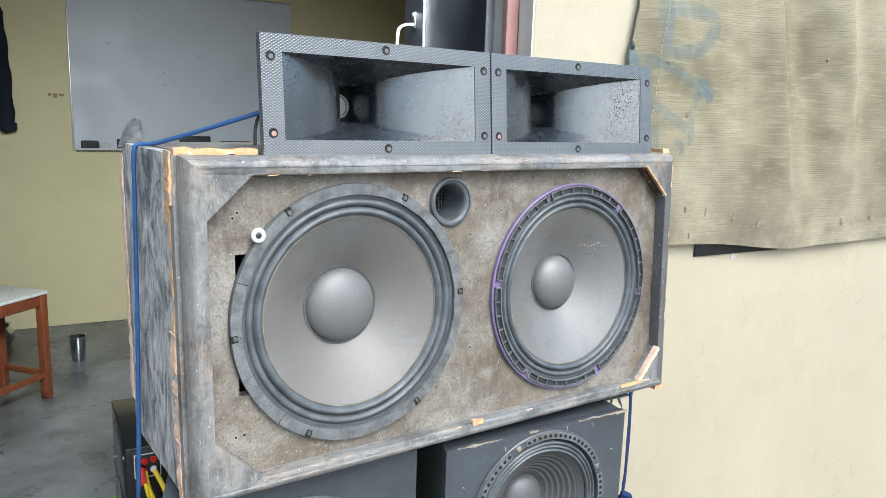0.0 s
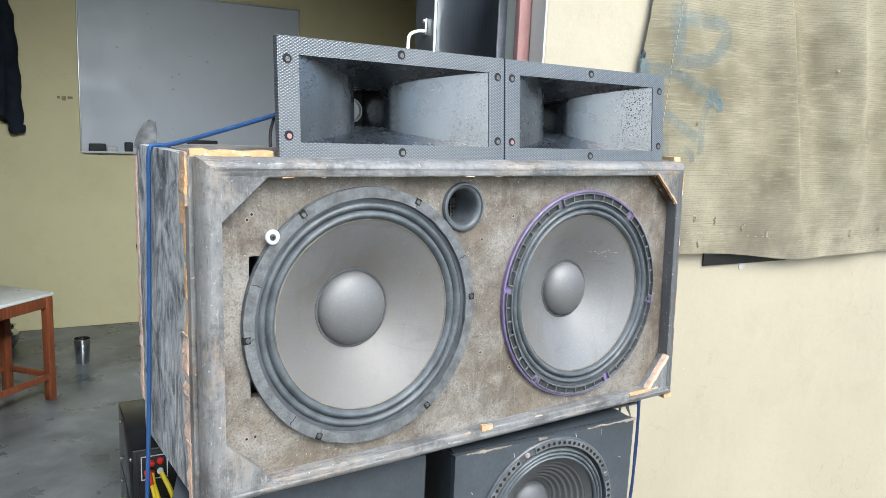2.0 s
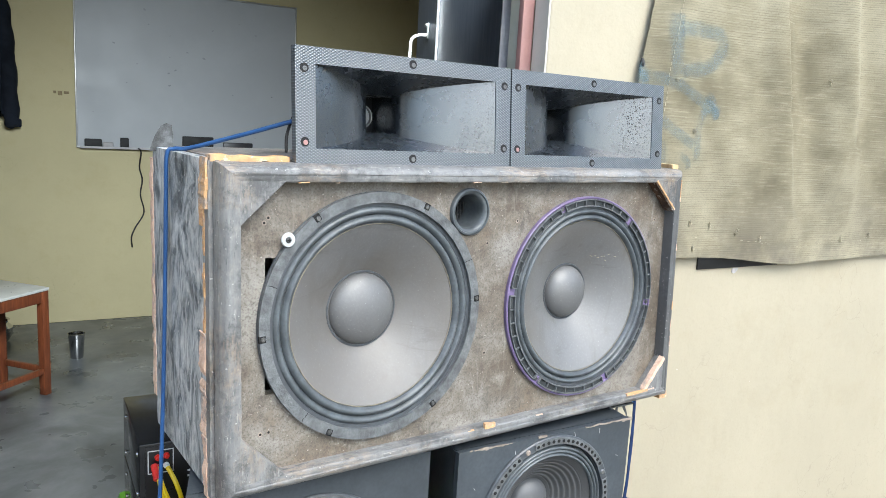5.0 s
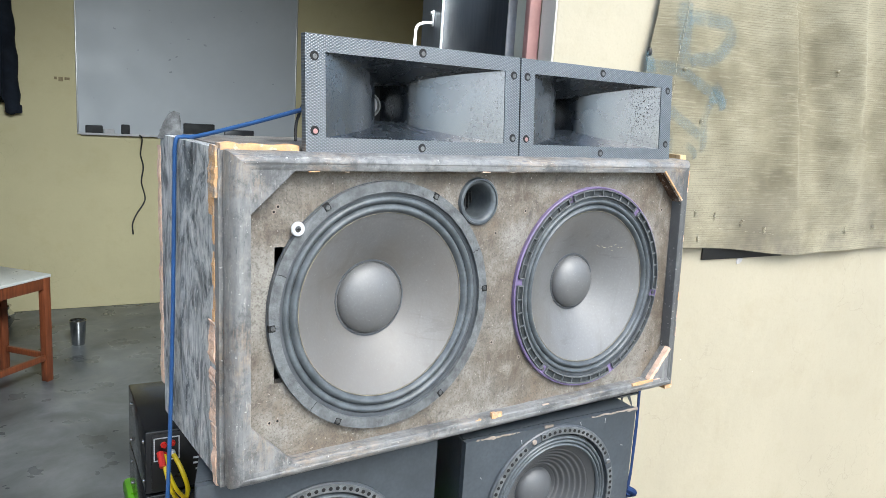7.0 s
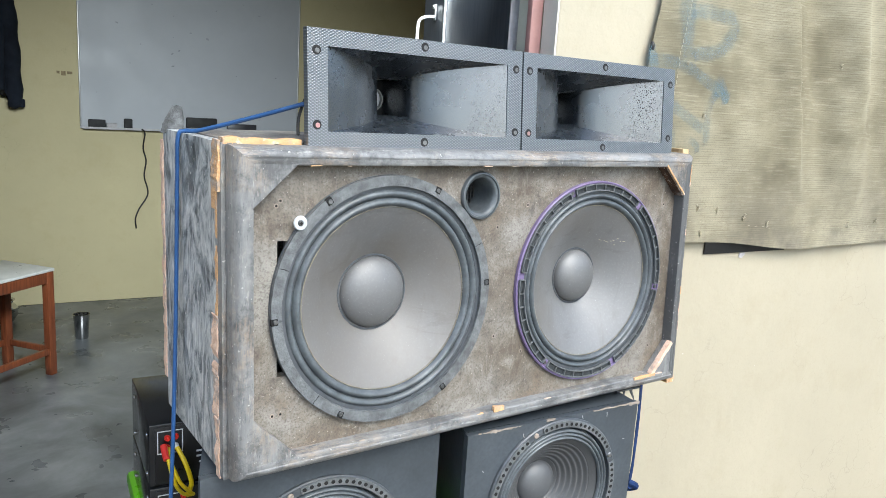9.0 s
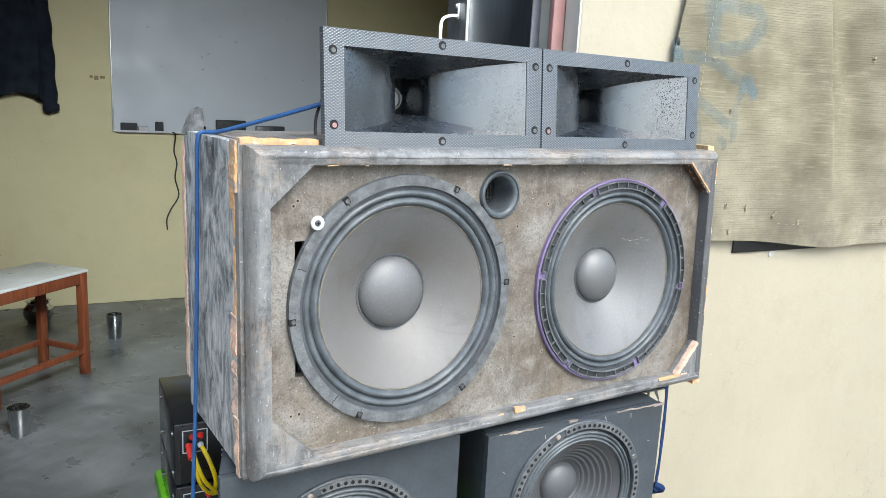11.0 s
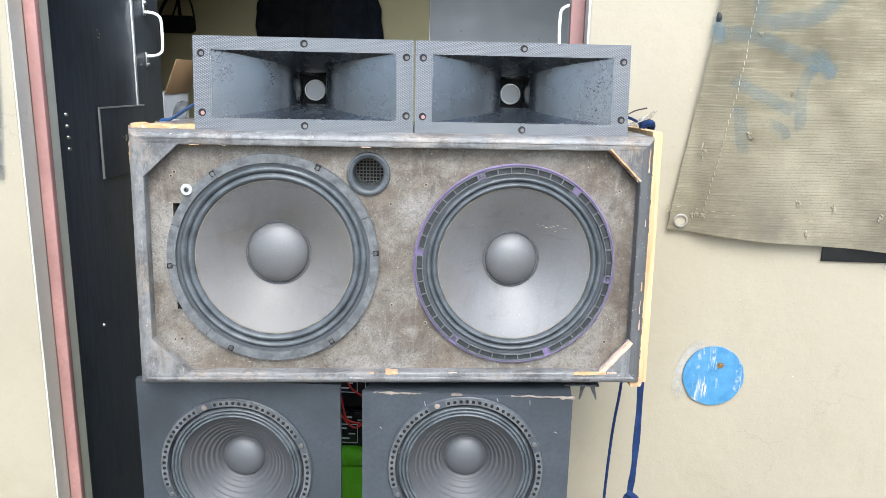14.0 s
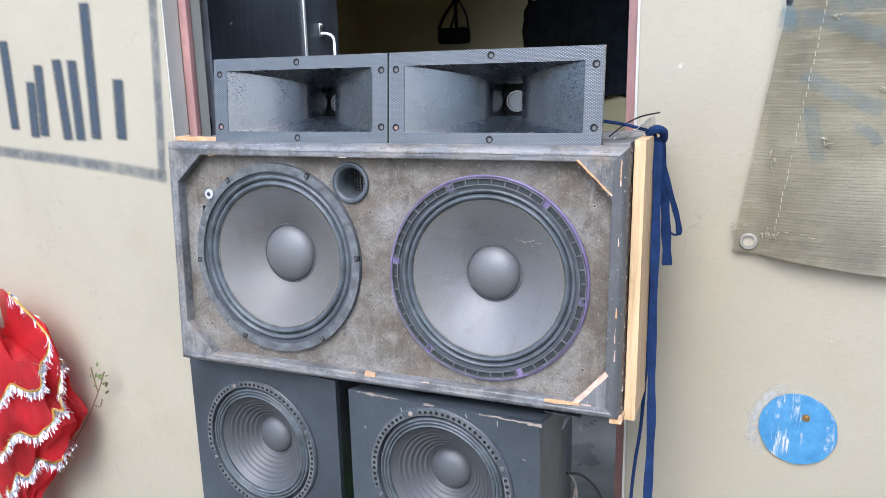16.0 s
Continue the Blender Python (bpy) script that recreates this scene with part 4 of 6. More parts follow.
def woofer_big(cx, cz, second):
    R = 0.1812 if second else 0.1855
    ri, cap_r = (0.1672, 0.0485) if second else (0.1712, 0.0555)
    b = fresh()
    lathe(b, [(R + 0.0015, 0.001), (R + 0.0015, -0.003), (R - 0.002, -0.004), (ri - 0.006, -0.004), (ri - 0.007, 0.010)], cx, BY - 0.0006, cz, 96)
    wf = part("woofer", b, "ringplastic", cab, "large round woofer with a grey cone")
    if second:
        b = fresh()
        lathe(b, [(R + 0.0025, 0.0), (R + 0.0025, -0.006), (R + 0.0008, -0.0072), (R - 0.0008, -0.0065), (R - 0.0008, -0.0046), (ri + 0.0003, -0.0046)], cx, BY - 0.0007, cz, 96)
        part("basket_edge", b, "purple", wf, "violet painted basket edge")
        for i in range(6):
            mid = radians(82 - 60 * i)
            a0, a1 = mid - radians(27.8), mid + radians(27.8)
            b = fresh()
            y0, y1 = BY - 0.0105, BY - 0.0056
            arc(b, R - 0.0035, R - 0.0020, y0, y1, a0, a1, cx, cz, 20)
            arc(b, ri - 0.0007, ri + 0.0008, y0, y1, a0, a1, cx, cz, 20)
            for k in range(8):
                a = a0 + (a1 - a0) * k / 7
                arc(b, ri + 0.0008, R - 0.0035, y0 + (0 if k in (0, 7) else 0.001), y1 - 0.0007, a - 0.005, a + 0.005, cx, cz, 1)
            part("gasket_segment", b, "gasket", wf, "ribbed grey gasket segment")
            # dark strip put in for the shade in the channel between ribs
            b = fresh()
            arc(b, ri + 0.001, R - 0.0037, y1 - 0.0006, y1, a0, a1, cx, cz, 20)
            part("channel", b, "channel", wf, "dark strip painted as the shade between the gasket's ribs")
        screw_r = 0.1745
    else:
        for i in range(6):
            mid = radians(34 + 60 * i)
            a0, a1 = mid - radians(29.9), mid + radians(29.9)
            b = fresh()
            arc(b, ri, R + 0.0012, BY - 0.0105, BY - 0.0046, a0, a1, cx, cz, 40)
            for v in b.verts:
                q = Vector((v.co.x * 45, v.co.z * 45, i))
                v.co.x += 0.0007 * noise.noise(q)
                v.co.z += 0.0007 * noise.noise(q + Vector((9, 3, 1)))
                if v.co.y < BY - 0.008:
                    v.co.y += 0.0007 * noise.noise(q * 2)
            bmesh.ops.bevel(b, geom=[e for e in b.edges if e.is_manifold and e.calc_face_angle(0) > 0.9], offset=0.0011, segments=2, affect="EDGES")
            part("gasket_segment", b, "gasket", wf, "dusty grey gasket segment")
            # the strip is cracked across in a few places
            if i in (0, 2, 3):
                a = a0 + (a1 - a0) * (0.35 + 0.13 * i)
                pts = [(0.1716 + (R - 0.171) * q / 6, a + 0.012 * noise.noise(Vector((q * 0.9, i, 4)))) for q in range(7)]
                b = tube(fresh(), [(cx + r * math.cos(w), BY - 0.0104, cz + r * math.sin(w)) for r, w in pts], 0.0006, 5)
                part("crack", b, "black", wf, "dark crack across the gasket")
        screw_r = 0.1815
    for i in range(6):
        a = radians((52 if second else 64) - 60 * i)
        if not second:
            b = fresh()
            # piece stands proud of the gasket; its black is the shade of a notch
            arc(b, 0.1775, R + 0.0016, BY - 0.0110, BY - 0.0060, a - 0.026, a + 0.026, cx, cz, 3)
            part("notch_shade", b, "black", wf, "raised black piece painted as a notch's shade")
        if (i * 3 + second) % 6 in (1, 5):
            continue
        b = fresh()
        x, z = cx + screw_r * math.cos(a), cz + screw_r * math.sin(a)
        lathe(b, [(0.0001, -0.0009), (0.0008, -0.0014), (0.003, -0.0013), (0.0038, 0.0), (0.0038, 0.002)], x, BY - (0.0062 if second else 0.0111), z, 12)
        part("screw", b, "screwdark", wf)
    b = fresh()
    lathe(b, surround_profile(ri - 0.0007, 0.1405, 2, 0.0072, 0.0), cx, BY - 0.001, cz, 96)
    part("surround", b, "rubber", wf, "black rolled rubber surround")
    b = fresh()
    prof = [(0.1405, -0.0005), (0.1385, -0.001)]
    for i in range(13):
        t = i / 12
        prof.append((0.1385 + (cap_r - 0.001 - 0.1385) * t, 0.0 + 0.049 * (t ** 1.12)))
    lathe(b, prof, cx, BY, cz, 96)
    part("cone", b, "cone", wf, "smooth grey paper cone")
    for rr, yy in ((0.1392, -0.0014), (cap_r + 0.0035, 0.0445)):
        b = fresh()
        g = 0.0006 if rr > 0.1 else 0.0014
        lathe(b, [(rr + g, yy + 0.0008), (rr + g * 0.7, yy), (rr - g * 0.7, yy + 0.0001), (rr - g, yy + 0.001)], cx, BY, cz, 96)
        # inner ring's dark colour stands for the shade in the cap's crease
        part("glue_and_crease_ring", b, "glue" if rr > 0.1 else "ringplastic", wf, "thin dried glue line" if rr > 0.1 else "dark ring painted as the crease's shade round the dust cap")
    if second:
        rnd = random.Random(3)
        for k in range(12):
            sx, sz = 0.045 + 0.0045 * k + rnd.gauss(0, 0.001), 0.066 + rnd.gauss(0, 0.0016) * (2.5 if 5 < k < 9 else 1)
            rad = math.hypot(sx, sz)
            tt = (0.1385 - rad) / (0.1395 - cap_r)
            yy = BY + 0.049 * tt ** 1.12 - 0.0012
            b = fresh()
            box(b, cx + sx, cx + sx + rnd.uniform(0.001, 0.0035), yy - 0.0006, yy + 0.002, cz + sz, cz + sz + rnd.uniform(0.0005, 0.0012))
            part("scratch", b, "thread", wf, "small white scratch")
    b = fresh()
    prof = [(cap_r + 0.0045, 0.0465), (cap_r + 0.002, 0.0455)]
    for i in range(11):
        t = i / 10
        prof.append((max(0.0001, cap_r * math.cos(t * math.pi / 2)), 0.047 - 0.026 * math.sin(t * math.pi / 2)))
    lathe(b, prof, cx, BY, cz, 48)
    part("dust_cap", b, "cap", wf, "domed grey dust cap")
    return wf


woofer_big(-0.262, 1.437, False)
woofer_big(0.1705, 1.4285, True)
# flap of the worn covering
b = prism(fresh(), [(-0.019, -0.004), (0.016, -0.004), (0.014, 0.022), (0.010, 0.040), (0.003, 0.042), (-0.004, 0.036), (-0.012, 0.018)], -0.001, 0.001)
bmesh.ops.subdivide_edges(b, edges=b.edges[:], cuts=2)
for v in b.verts:
    v.co.y += 0.012 * v.co.z / 0.04 * math.sin(v.co.x * 90)
part("torn_flap", b, "tornblack", cab, "torn flap of grey covering standing up", pose(-0.499, 0.312, CZ1 - 0.007, -6, 4, -24))

# the whole cabinet leans back a little
LEAN = 0.0425
lean_m = Matrix(((1, 0, 0, 0), (0, 1, LEAN, -LEAN * 1.4355), (0, 0, 1, 0), (0, 0, 0, 1)))
for ob in cab.children_recursive:
    ob.data.transform(lean_m)


# ---- horns on top ----
def horn_speaker(x0, x1, z0, z1):
    th = thing("horn_speaker", "black plastic rectangular horn with textured flange on the cabinet", "horn speaker", ((x0 + x1) / 2, 0.15, z0), "horns on the cabinet")
    yf, cx, cz = 0.060, (x0 + x1) / 2, (z0 + z1) / 2
    ix0, ix1, iz0, iz1 = x0 + 0.030, x1 - 0.030, z0 + 0.021, z1 - 0.023
    b = fresh()
    outer = [(x0, z0), (x1, z0), (x1, z1), (x0, z1)]
    inner = [(ix0, iz0), (ix1, iz0), (ix1, iz1), (ix0, iz1)]
    of = [b.verts.new((x, yf, z)) for x, z in outer]
    nf = [b.verts.new((x, yf, z)) for x, z in inner]
    ob_ = [b.verts.new((x, yf + 0.013, z)) for x, z in outer]
    nb = [b.verts.new((x, yf + 0.013, z)) for x, z in inner]
    for i in range(4):
        j = (i + 1) % 4
        b.faces.new((of[i], of[j], nf[j], nf[i]))
        b.faces.new((of[j], of[i], ob_[i], ob_[j]))
        b.faces.new((nf[i], nf[j], nb[j], nb[i]))
        b.faces.new((ob_[i], nb[i], nb[j], ob_[j]))
    bmesh.ops.bevel(b, geom=[e for e in b.edges if e.calc_face_angle(0) > 1.0], offset=0.003, segments=3, affect="EDGES")
    part("flange", b, "flange", th, "flange with a raised diamond pattern, lit facets painted lighter")
    # flare: straight wedge top and bottom, curved cheeks
    b = fresh()
    n, depth, mid, tw, tz = 20, 0.165, 0.100, 0.0275, 0.029
    secs = []
    for i in range(n + 1):
        t = i / n
        hx = tw + ((ix1 - ix0) / 2 - tw) * (1 - t) ** 1.75
        secs.append((mid * t, hx, iz0 + (cz - 0.006 - tz - iz0) * t, iz1 + (cz - 0.006 + tz - iz1) * t))
    for t in (0.12, 0.5, 1.0):
        secs.append((mid + (depth - mid) * t, tw - 0.004 * t, cz - 0.006 - tz - 0.004 * t, cz - 0.006 + tz - 0.006 * t))
    secs = [[(cx - hx, yf + 0.002 + d, zl), (cx + hx, yf + 0.002 + d, zl), (cx + hx, yf + 0.002 + d, zh), (cx - hx, yf + 0.002 + d, zh)] for d, hx, zl, zh in secs]
    for k in range(4):
        prev = None
        for s in secs:
            cur = (b.verts.new(s[k]), b.verts.new(s[(k + 1) % 4]))
            if prev:
                b.faces.new((prev[0], prev[1], cur[1], cur[0]))
            prev = cur
    bmesh.ops.remove_doubles(b, verts=b.verts[:], dist=0.0001)
    hb = part("flare", b, "horn", th, "glossy black flared mouth")
    b = fresh()
    ye = yf + 0.002 + depth
    zt = cz - 0.011
    sq = [b.verts.new((cx + sx * tw, ye, zt + sz * (tz + 0.002))) for sx, sz in ((-1, -1), (1, -1), (1, 1), (-1, 1))]
    b.faces.new(sq)
    part("throat", b, "black", th)
    b = fresh()
    lathe(b, [(0.0001, -0.003), (0.0165, -0.003), (0.0175, 0.0)], cx, ye - 0.0005, zt, 32)
    part("driver_screen", b, "washer", th, "round pale driver screen at the throat")
    b = fresh()
    lathe(b, [(0.0168, -0.0035), (0.0178, -0.008), (0.0195, -0.008), (0.0200, -0.0005)], cx, ye - 0.0005, zt, 32)
    part("throat_ring", b, "zinc", th, "thin metal ring round the throat")
    # the closed shell and driver behind
    b = fresh()
    box(b, cx - 0.045, cx + 0.045, ye + 0.002, ye + 0.06, cz - 0.045, cz + 0.045, 0.012)
    part("driver", b, "ringplastic", th)
    b = fresh()
    lo = [(x0 + 0.012, yf + 0.0135, z0 + 0.012), (x1 - 0.012, yf + 0.0135, z0 + 0.012), (x1 - 0.012, yf + 0.0135, z1 - 0.012), (x0 + 0.012, yf + 0.0135, z1 - 0.012)]
    hi = [(cx - 0.05, ye + 0.0015, cz - 0.048), (cx + 0.05, ye + 0.0015, cz - 0.048), (cx + 0.05, ye + 0.0015, cz + 0.048), (cx - 0.05, ye + 0.0015, cz + 0.048)]
    a, c = [b.verts.new(p) for p in lo], [b.verts.new(p) for p in hi]
    for i in range(4):
        b.faces.new((a[i], a[(i + 1) % 4], c[(i + 1) % 4], c[i]))
    part("shell", b, "ringplastic", th)
    for px, pz in ((x0 + 0.0135, z1 - 0.029), (x0 + 0.0135, z0 + 0.030), (x1 - 0.0125, z1 - 0.029), (x1 - 0.0125, z0 + 0.030), (cx, z1 - 0.010), (cx, z0 + 0.010)):
        b = fresh()
        # proud black disc painted for the shade in the screw's hole
        lathe(b, [(0.0066, 0.0), (0.0063, -0.0004), (0.0030, -0.0003), (0.0001, -0.0003)], px, yf, pz, 16)
        cu = part("screw_cup", b, "black", th, "black disc painted as a countersunk hole's shade")
        b = fresh()
        lathe(b, [(0.0036, -0.0003), (0.0032, -0.0007), (0.0014, -0.0007), (0.0010, -0.0004), (0.0001, -0.0004)], px + 0.0008, yf, pz - 0.0008, 12)
        part("screw", b, "jamb" if pz < cz and px == x0 + 0.0135 else "screwdark", cu)
    tip = Matrix(((1, 0, 0, 0), (0, 1, 0.09, -0.09 * 1.741 - 0.0045), (0, 0, 1, 0), (0, 0, 0, 1)))
    for ob in th.children_recursive:
        ob.data.transform(tip)
    return th


horn_speaker(-0.393, -0.0165, 1.662, 1.8205)
horn_speaker(-0.0135, 0.3645, 1.6615, 1.8205)


# ---- the two lower boxes ----
# small black discs drawn for the shade inside the gasket strip's holes
HOLE = mesh_of("hole", lathe(fresh(), [(0.0033, 0.0), (0.0031, -0.0006), (0.0025, -0.0006), (0.0022, -0.0002), (0.0001, -0.0002)], 0, 0, 0, 10), "black")


def sub_box(x0, x1, ztop, cx, cz, R, right_taper):
    th = thing("bass_box", "matt black tall bass speaker box with a ribbed woofer", "loudspeaker", ((x0 + x1) / 2, 0.2, -0.012), "black boxes under the cabinet")
    y0 = 0.036
    b = fresh()
    if right_taper:
        pts = [(x0 + 0.0005, y0 + 0.0125), (x1 - 0.0005, y0 + 0.0125), (x1 + 0.005, y0 + 0.07), (x1 - 0.035, 0.36), (x0 + 0.075, 0.36)]
    else:
        pts = [(x0 + 0.0005, y0 + 0.0125), (x1 - 0.0005, y0 + 0.0125), (x1 - 0.075, 0.34), (x0 + 0.083, 0.34)]
    lo = [b.verts.new((x, y, -0.012)) for x, y in pts]
    hi = [b.verts.new((x, y, ztop)) for x, y in pts]
    b.faces.new(lo)
    b.faces.new(hi)
    for i in range(1, len(pts)):
        b.faces.new((lo[i], lo[(i + 1) % len(pts)], hi[(i + 1) % len(pts)], hi[i]))
    bmesh.ops.bevel(b, geom=[e for e in b.edges if len(e.link_faces) == 2], offset=0.003, segments=2, affect="EDGES")
    part("body", b, "subpaint", th, "matt black box")
    b = holed_plate(fresh(), rect(x0, x1, -0.012, ztop), [ring_of(cx, cz, R - 0.0165)], y0, y0 - 0.0006 + 0.012)
    part("front_board", b, "subpaint", th, "matt black front board")
    b = fresh()
    lathe(b, [(R, 0.001), (R, -0.004), (R - 0.002, -0.006), (R - 0.015, -0.006), (R - 0.017, 0.004)], cx, y0 - 0.0006, cz, 80)
    wf = part("woofer", b, "ringplastic", th, "woofer with a perforated ring and ribbed cone")
    rr = R - 0.0085
    for s in range(4):
        a0, a1 = math.tau * s / 4 + 0.5, math.tau * (s + 1) / 4 + 0.32
        b = fresh()
        arc(b, R - 0.0145, R - 0.0025, y0 - 0.0085, y0 - 0.006, a0 + 0.03, a1 - 0.03, cx, cz, 20)
        sg = part("gasket_segment", b, "gasket", wf, "grey gasket strip with a row of holes")
        for k in range(16):
            a = a0 + 0.07 + (a1 - a0 - 0.14) * k / 15
            h = new("hole", HOLE)
            h.parent = wf
            h.matrix_parent_inverse = chain(wf).inverted()
            h.matrix_basis = Matrix.Translation((cx + rr * math.cos(a), y0 - 0.0085, cz + rr * math.sin(a)))
        a = a0 - 0.09
        b = fresh()
        lathe(b, [(0.0001, -0.003), (0.004, -0.0028), (0.0052, -0.001), (0.0052, 0.0)], cx + rr * math.cos(a), y0 - 0.0062, cz + rr * math.sin(a), 12)
        part("screw", b, "torn" if s == 1 else "zinc", wf, "pale glued screw" if s == 1 else "")
    b = fresh()
    lathe(b, surround_profile(R - 0.016, R - 0.040, 3, 0.005, 0.0), cx, y0 - 0.002, cz, 80)
    part("surround", b, "rubber", wf, "black rolled rubber surround")
    b = fresh()
    prof = []
    n = 72
    for i in range(n + 1):
        t = i / n
        r = (R - 0.0395) + (0.041 - (R - 0.0395)) * t
        rip = 0.0011 * math.sin(t * math.tau * 8) if 0.18 < t < 0.9 else 0.0
        prof.append((r, 0.0 + 0.052 * t + rip))
    lathe(b, prof, cx, y0, cz, 80)
    part("cone", b, "ribcone", wf, "paper cone pressed in fine rings")
    b = fresh()
    prof = [(0.0425, 0.0515)]
    for i in range(9):
        t = i / 8
        prof.append((max(0.0001, 0.041 * math.cos(t * math.pi / 2)), 0.0515 - 0.021 * math.sin(t * math.pi / 2)))
    lathe(b, prof, cx, y0, cz, 40)
    part("dust_cap", b, "subcap", wf, "domed grey dust cap")
    return th


sub_one = sub_box(-0.530, -0.1434, CZ0 - 0.008, -0.3448, 1.016, 0.1468, False)
sub_two = sub_box(-0.110, 0.2783, CZ0 - 0.012, 0.0844, 1.042, 0.1467, True)
for x0, x1, w in ((-0.09, 0.00, 0.0), (0.055, 0.075, 0.002), (0.165, 0.28, 0.0), (0.255, 0.282, 0.004)):
    part("torn_edge", ragged_box(fresh(), x0, x1, 0.0345, 0.037, CZ0 - 0.0138 - w * 0.6, CZ0 - 0.0115, 0.0022, 0, 70), "torn", sub_two, "torn pale covering along the top edge")
for x, s in ((0.322, 20), (0.334, -15)):
    b = fresh()
    sheet(b, 3, 6, lambda p, q: Vector(((p - 0.5) * 0.012 * (1 - q * 0.8), 0.003 * math.sin(5 * q), -q * 0.036)))
    thicken(b, 0.0008)
    part("torn_tag", b, "tornblack", sub_two, "black torn tag hanging down", pose(x - 0.01, 0.10, CZ0 - 0.008, 0, s, 10))
b = fresh()
box(b, 0.27, 0.335, 0.085, 0.115, CZ0 - 0.011, CZ0 - 0.008)
part("torn_tag", b, "tornblack", sub_two, "black torn strip under the cabinet")
rnd = random.Random(21)
for x, z, w, r in ((0.008, 1.165, 0.02, 75), (0.004, 1.150, 0.012, 60), (-0.04, 1.07, 0.006, 30), (0.14, 1.182, 0.008, 70), (0.20, 1.178, 0.010, 85), (0.25, 1.12, 0.006, 20), (-0.075, 1.12, 0.005, 50), (0.262, 0.97, 0.008, 80)):
    part("scratch", ragged_box(fresh(), -w / 2, w / 2, -0.0004, 0.0006, -0.0005, 0.0005, 0.0003, 0, 8), "greyedge", sub_two, "fine pale scratch", pose(x, 0.0357, z, 0, r, 0))
# the boxes stand nearly square to the house, a little askew under the cabinet
sub_one.matrix_basis = pose(-0.5327, 0.0695, 0, 0, 0, -4.5) @ Matrix.Translation((0.530, -0.036, 0)) @ sub_one.matrix_basis
sub_two.matrix_basis = pose(-0.1052, 0.0166, 0, 0, 0, -3.9) @ Matrix.Translation((0.110, -0.036, 0)) @ sub_two.matrix_basis

# ---- amplifiers on a green plastic stool behind the boxes ----
AU0, AU1, AV0, AV1 = -0.486, 0.0, 0.135, 0.43


def amplifier(z0, z1, label, plugs):
    th = thing("amplifier", label, "amplifier", ((AU0 + AU1) / 2, (AV0 + AV1) / 2, z0), "stacked amplifiers", m=HOUSE)
    b = fresh()
    box(b, AU0, AU1, AV0 + 0.004, AV1, z0, z1, 0.003)
    part("case", b, "ampcase", th, "black steel case", HOUSE)
    b = fresh()
    box(b, AU0 + 0.012, AU1 - 0.012, AV0, AV0 + 0.0036, z0 + 0.006, z1 - 0.006, 0.001)
    pn = part("panel", b, "amppanel", th, "black connector panel with white print", HOUSE)
    for u0, u1, zz0, zz1 in ((-0.470, -0.418, z1 - 0.066, z1 - 0.014), (-0.145, -0.075, z1 - 0.11, z1 - 0.05), (-0.232, -0.165, z1 - 0.095, z1 - 0.040)):
        b = fresh()
        for q0, q1, r0, r1 in ((u0, u1, zz0, zz0 + 0.002), (u0, u1, zz1 - 0.002, zz1), (u0, u0 + 0.002, zz0, zz1), (u1 - 0.002, u1, zz0, zz1)):
            box(b, q0, q1, AV0 - 0.0012, AV0 - 0.0002, r0, r1)
        part("outline", b, "print", pn, "white printed outline", HOUSE)
    rnd = random.Random(int(z0 * 100))
    for u, z in ((-0.39, z1 - 0.072), (-0.39, z1 - 0.084), (-0.385, z1 - 0.098), (-0.13, z1 - 0.024), (-0.10, z1 - 0.024), (-0.12, z1 - 0.075), (-0.10, z1 - 0.088), (-0.225, z1 - 0.022), (-0.195, z1 - 0.022), (-0.215, z1 - 0.055), (-0.19, z1 - 0.070), (-0.21, z1 - 0.084), (-0.165, z1 - 0.030)):
        b = box(fresh(), u, u + rnd.uniform(0.012, 0.024), AV0 - 0.0012, AV0 - 0.0002, z, z + 0.004)
        part("print_bar", b, "print", pn, "", HOUSE)
    for u, z, c in plugs:
        b = fresh()
        lathe(b, [(0.0001, -0.012), (0.0035, -0.012), (0.0035, -0.004), (0.0065, -0.004), (0.0065, 0.0)], u, AV0, z, 14)
        part("socket", b, c, pn, "phono socket", HOUSE)
    for z in (z0 + 0.02, z1 - 0.03):
        for v in (AV0 + 0.03, AV1 - 0.05):
            b = fresh()
            lathe(b, [(0.0001, -0.003), (0.004, -0.0025), (0.005, 0.0)], 0, 0, 0, 10)
            part("screw", b, "steel", th, "", HOUSE @ pose(AU0, v, z, 0, 0, 90) @ pose(0, 0, 0, 0, 0, 180))
    return th


amplifier(0.890, 1.030, "black power amplifier with red and white phono sockets", ((-0.450, 1.000, "redplug"), (-0.433, 1.002, "redplug"), (-0.450, 0.978, "redplug"), (-0.433, 0.980, "whiteplug")))
amplifier(0.778, 0.884, "black power amplifier under another one", ((-0.418, 0.862, "redplug"), (-0.418, 0.842, "whiteplug")))
for k, (a, c, z) in enumerate(((-0.455, "yellow", 0.0), (-0.450, "yellow", -0.004), (-0.459, "redplug", 0.004))):
    b = tube(fresh(), curve_points([(a, AV0 - 0.012, 0.985 + z), (a + 0.002, AV0 - 0.04, 0.965 + z), (a + 0.012 + 0.005 * k, AV0 - 0.05, 0.92), (a + 0.03 + 0.01 * k, AV0 - 0.035, 0.885), (a + 0.05, AV0 - 0.02, 0.87)][:5 if k < 2 else 2], 8), 0.0042 if k < 2 else 0.007, 8)
    alone("phono_cable", b, c, "yellow phono cable plugged into the amplifier" if k < 2 else "red phono plug in the amplifier", "cable", "phono cables", m=HOUSE)
b = tube(fresh(), curve_points([(-0.432, AV0 - 0.012, 0.98), (-0.42, AV0 - 0.04, 0.955), (-0.408, AV0 - 0.04, 0.91), (-0.412, AV0 - 0.02, 0.87)], 8), 0.005, 8)
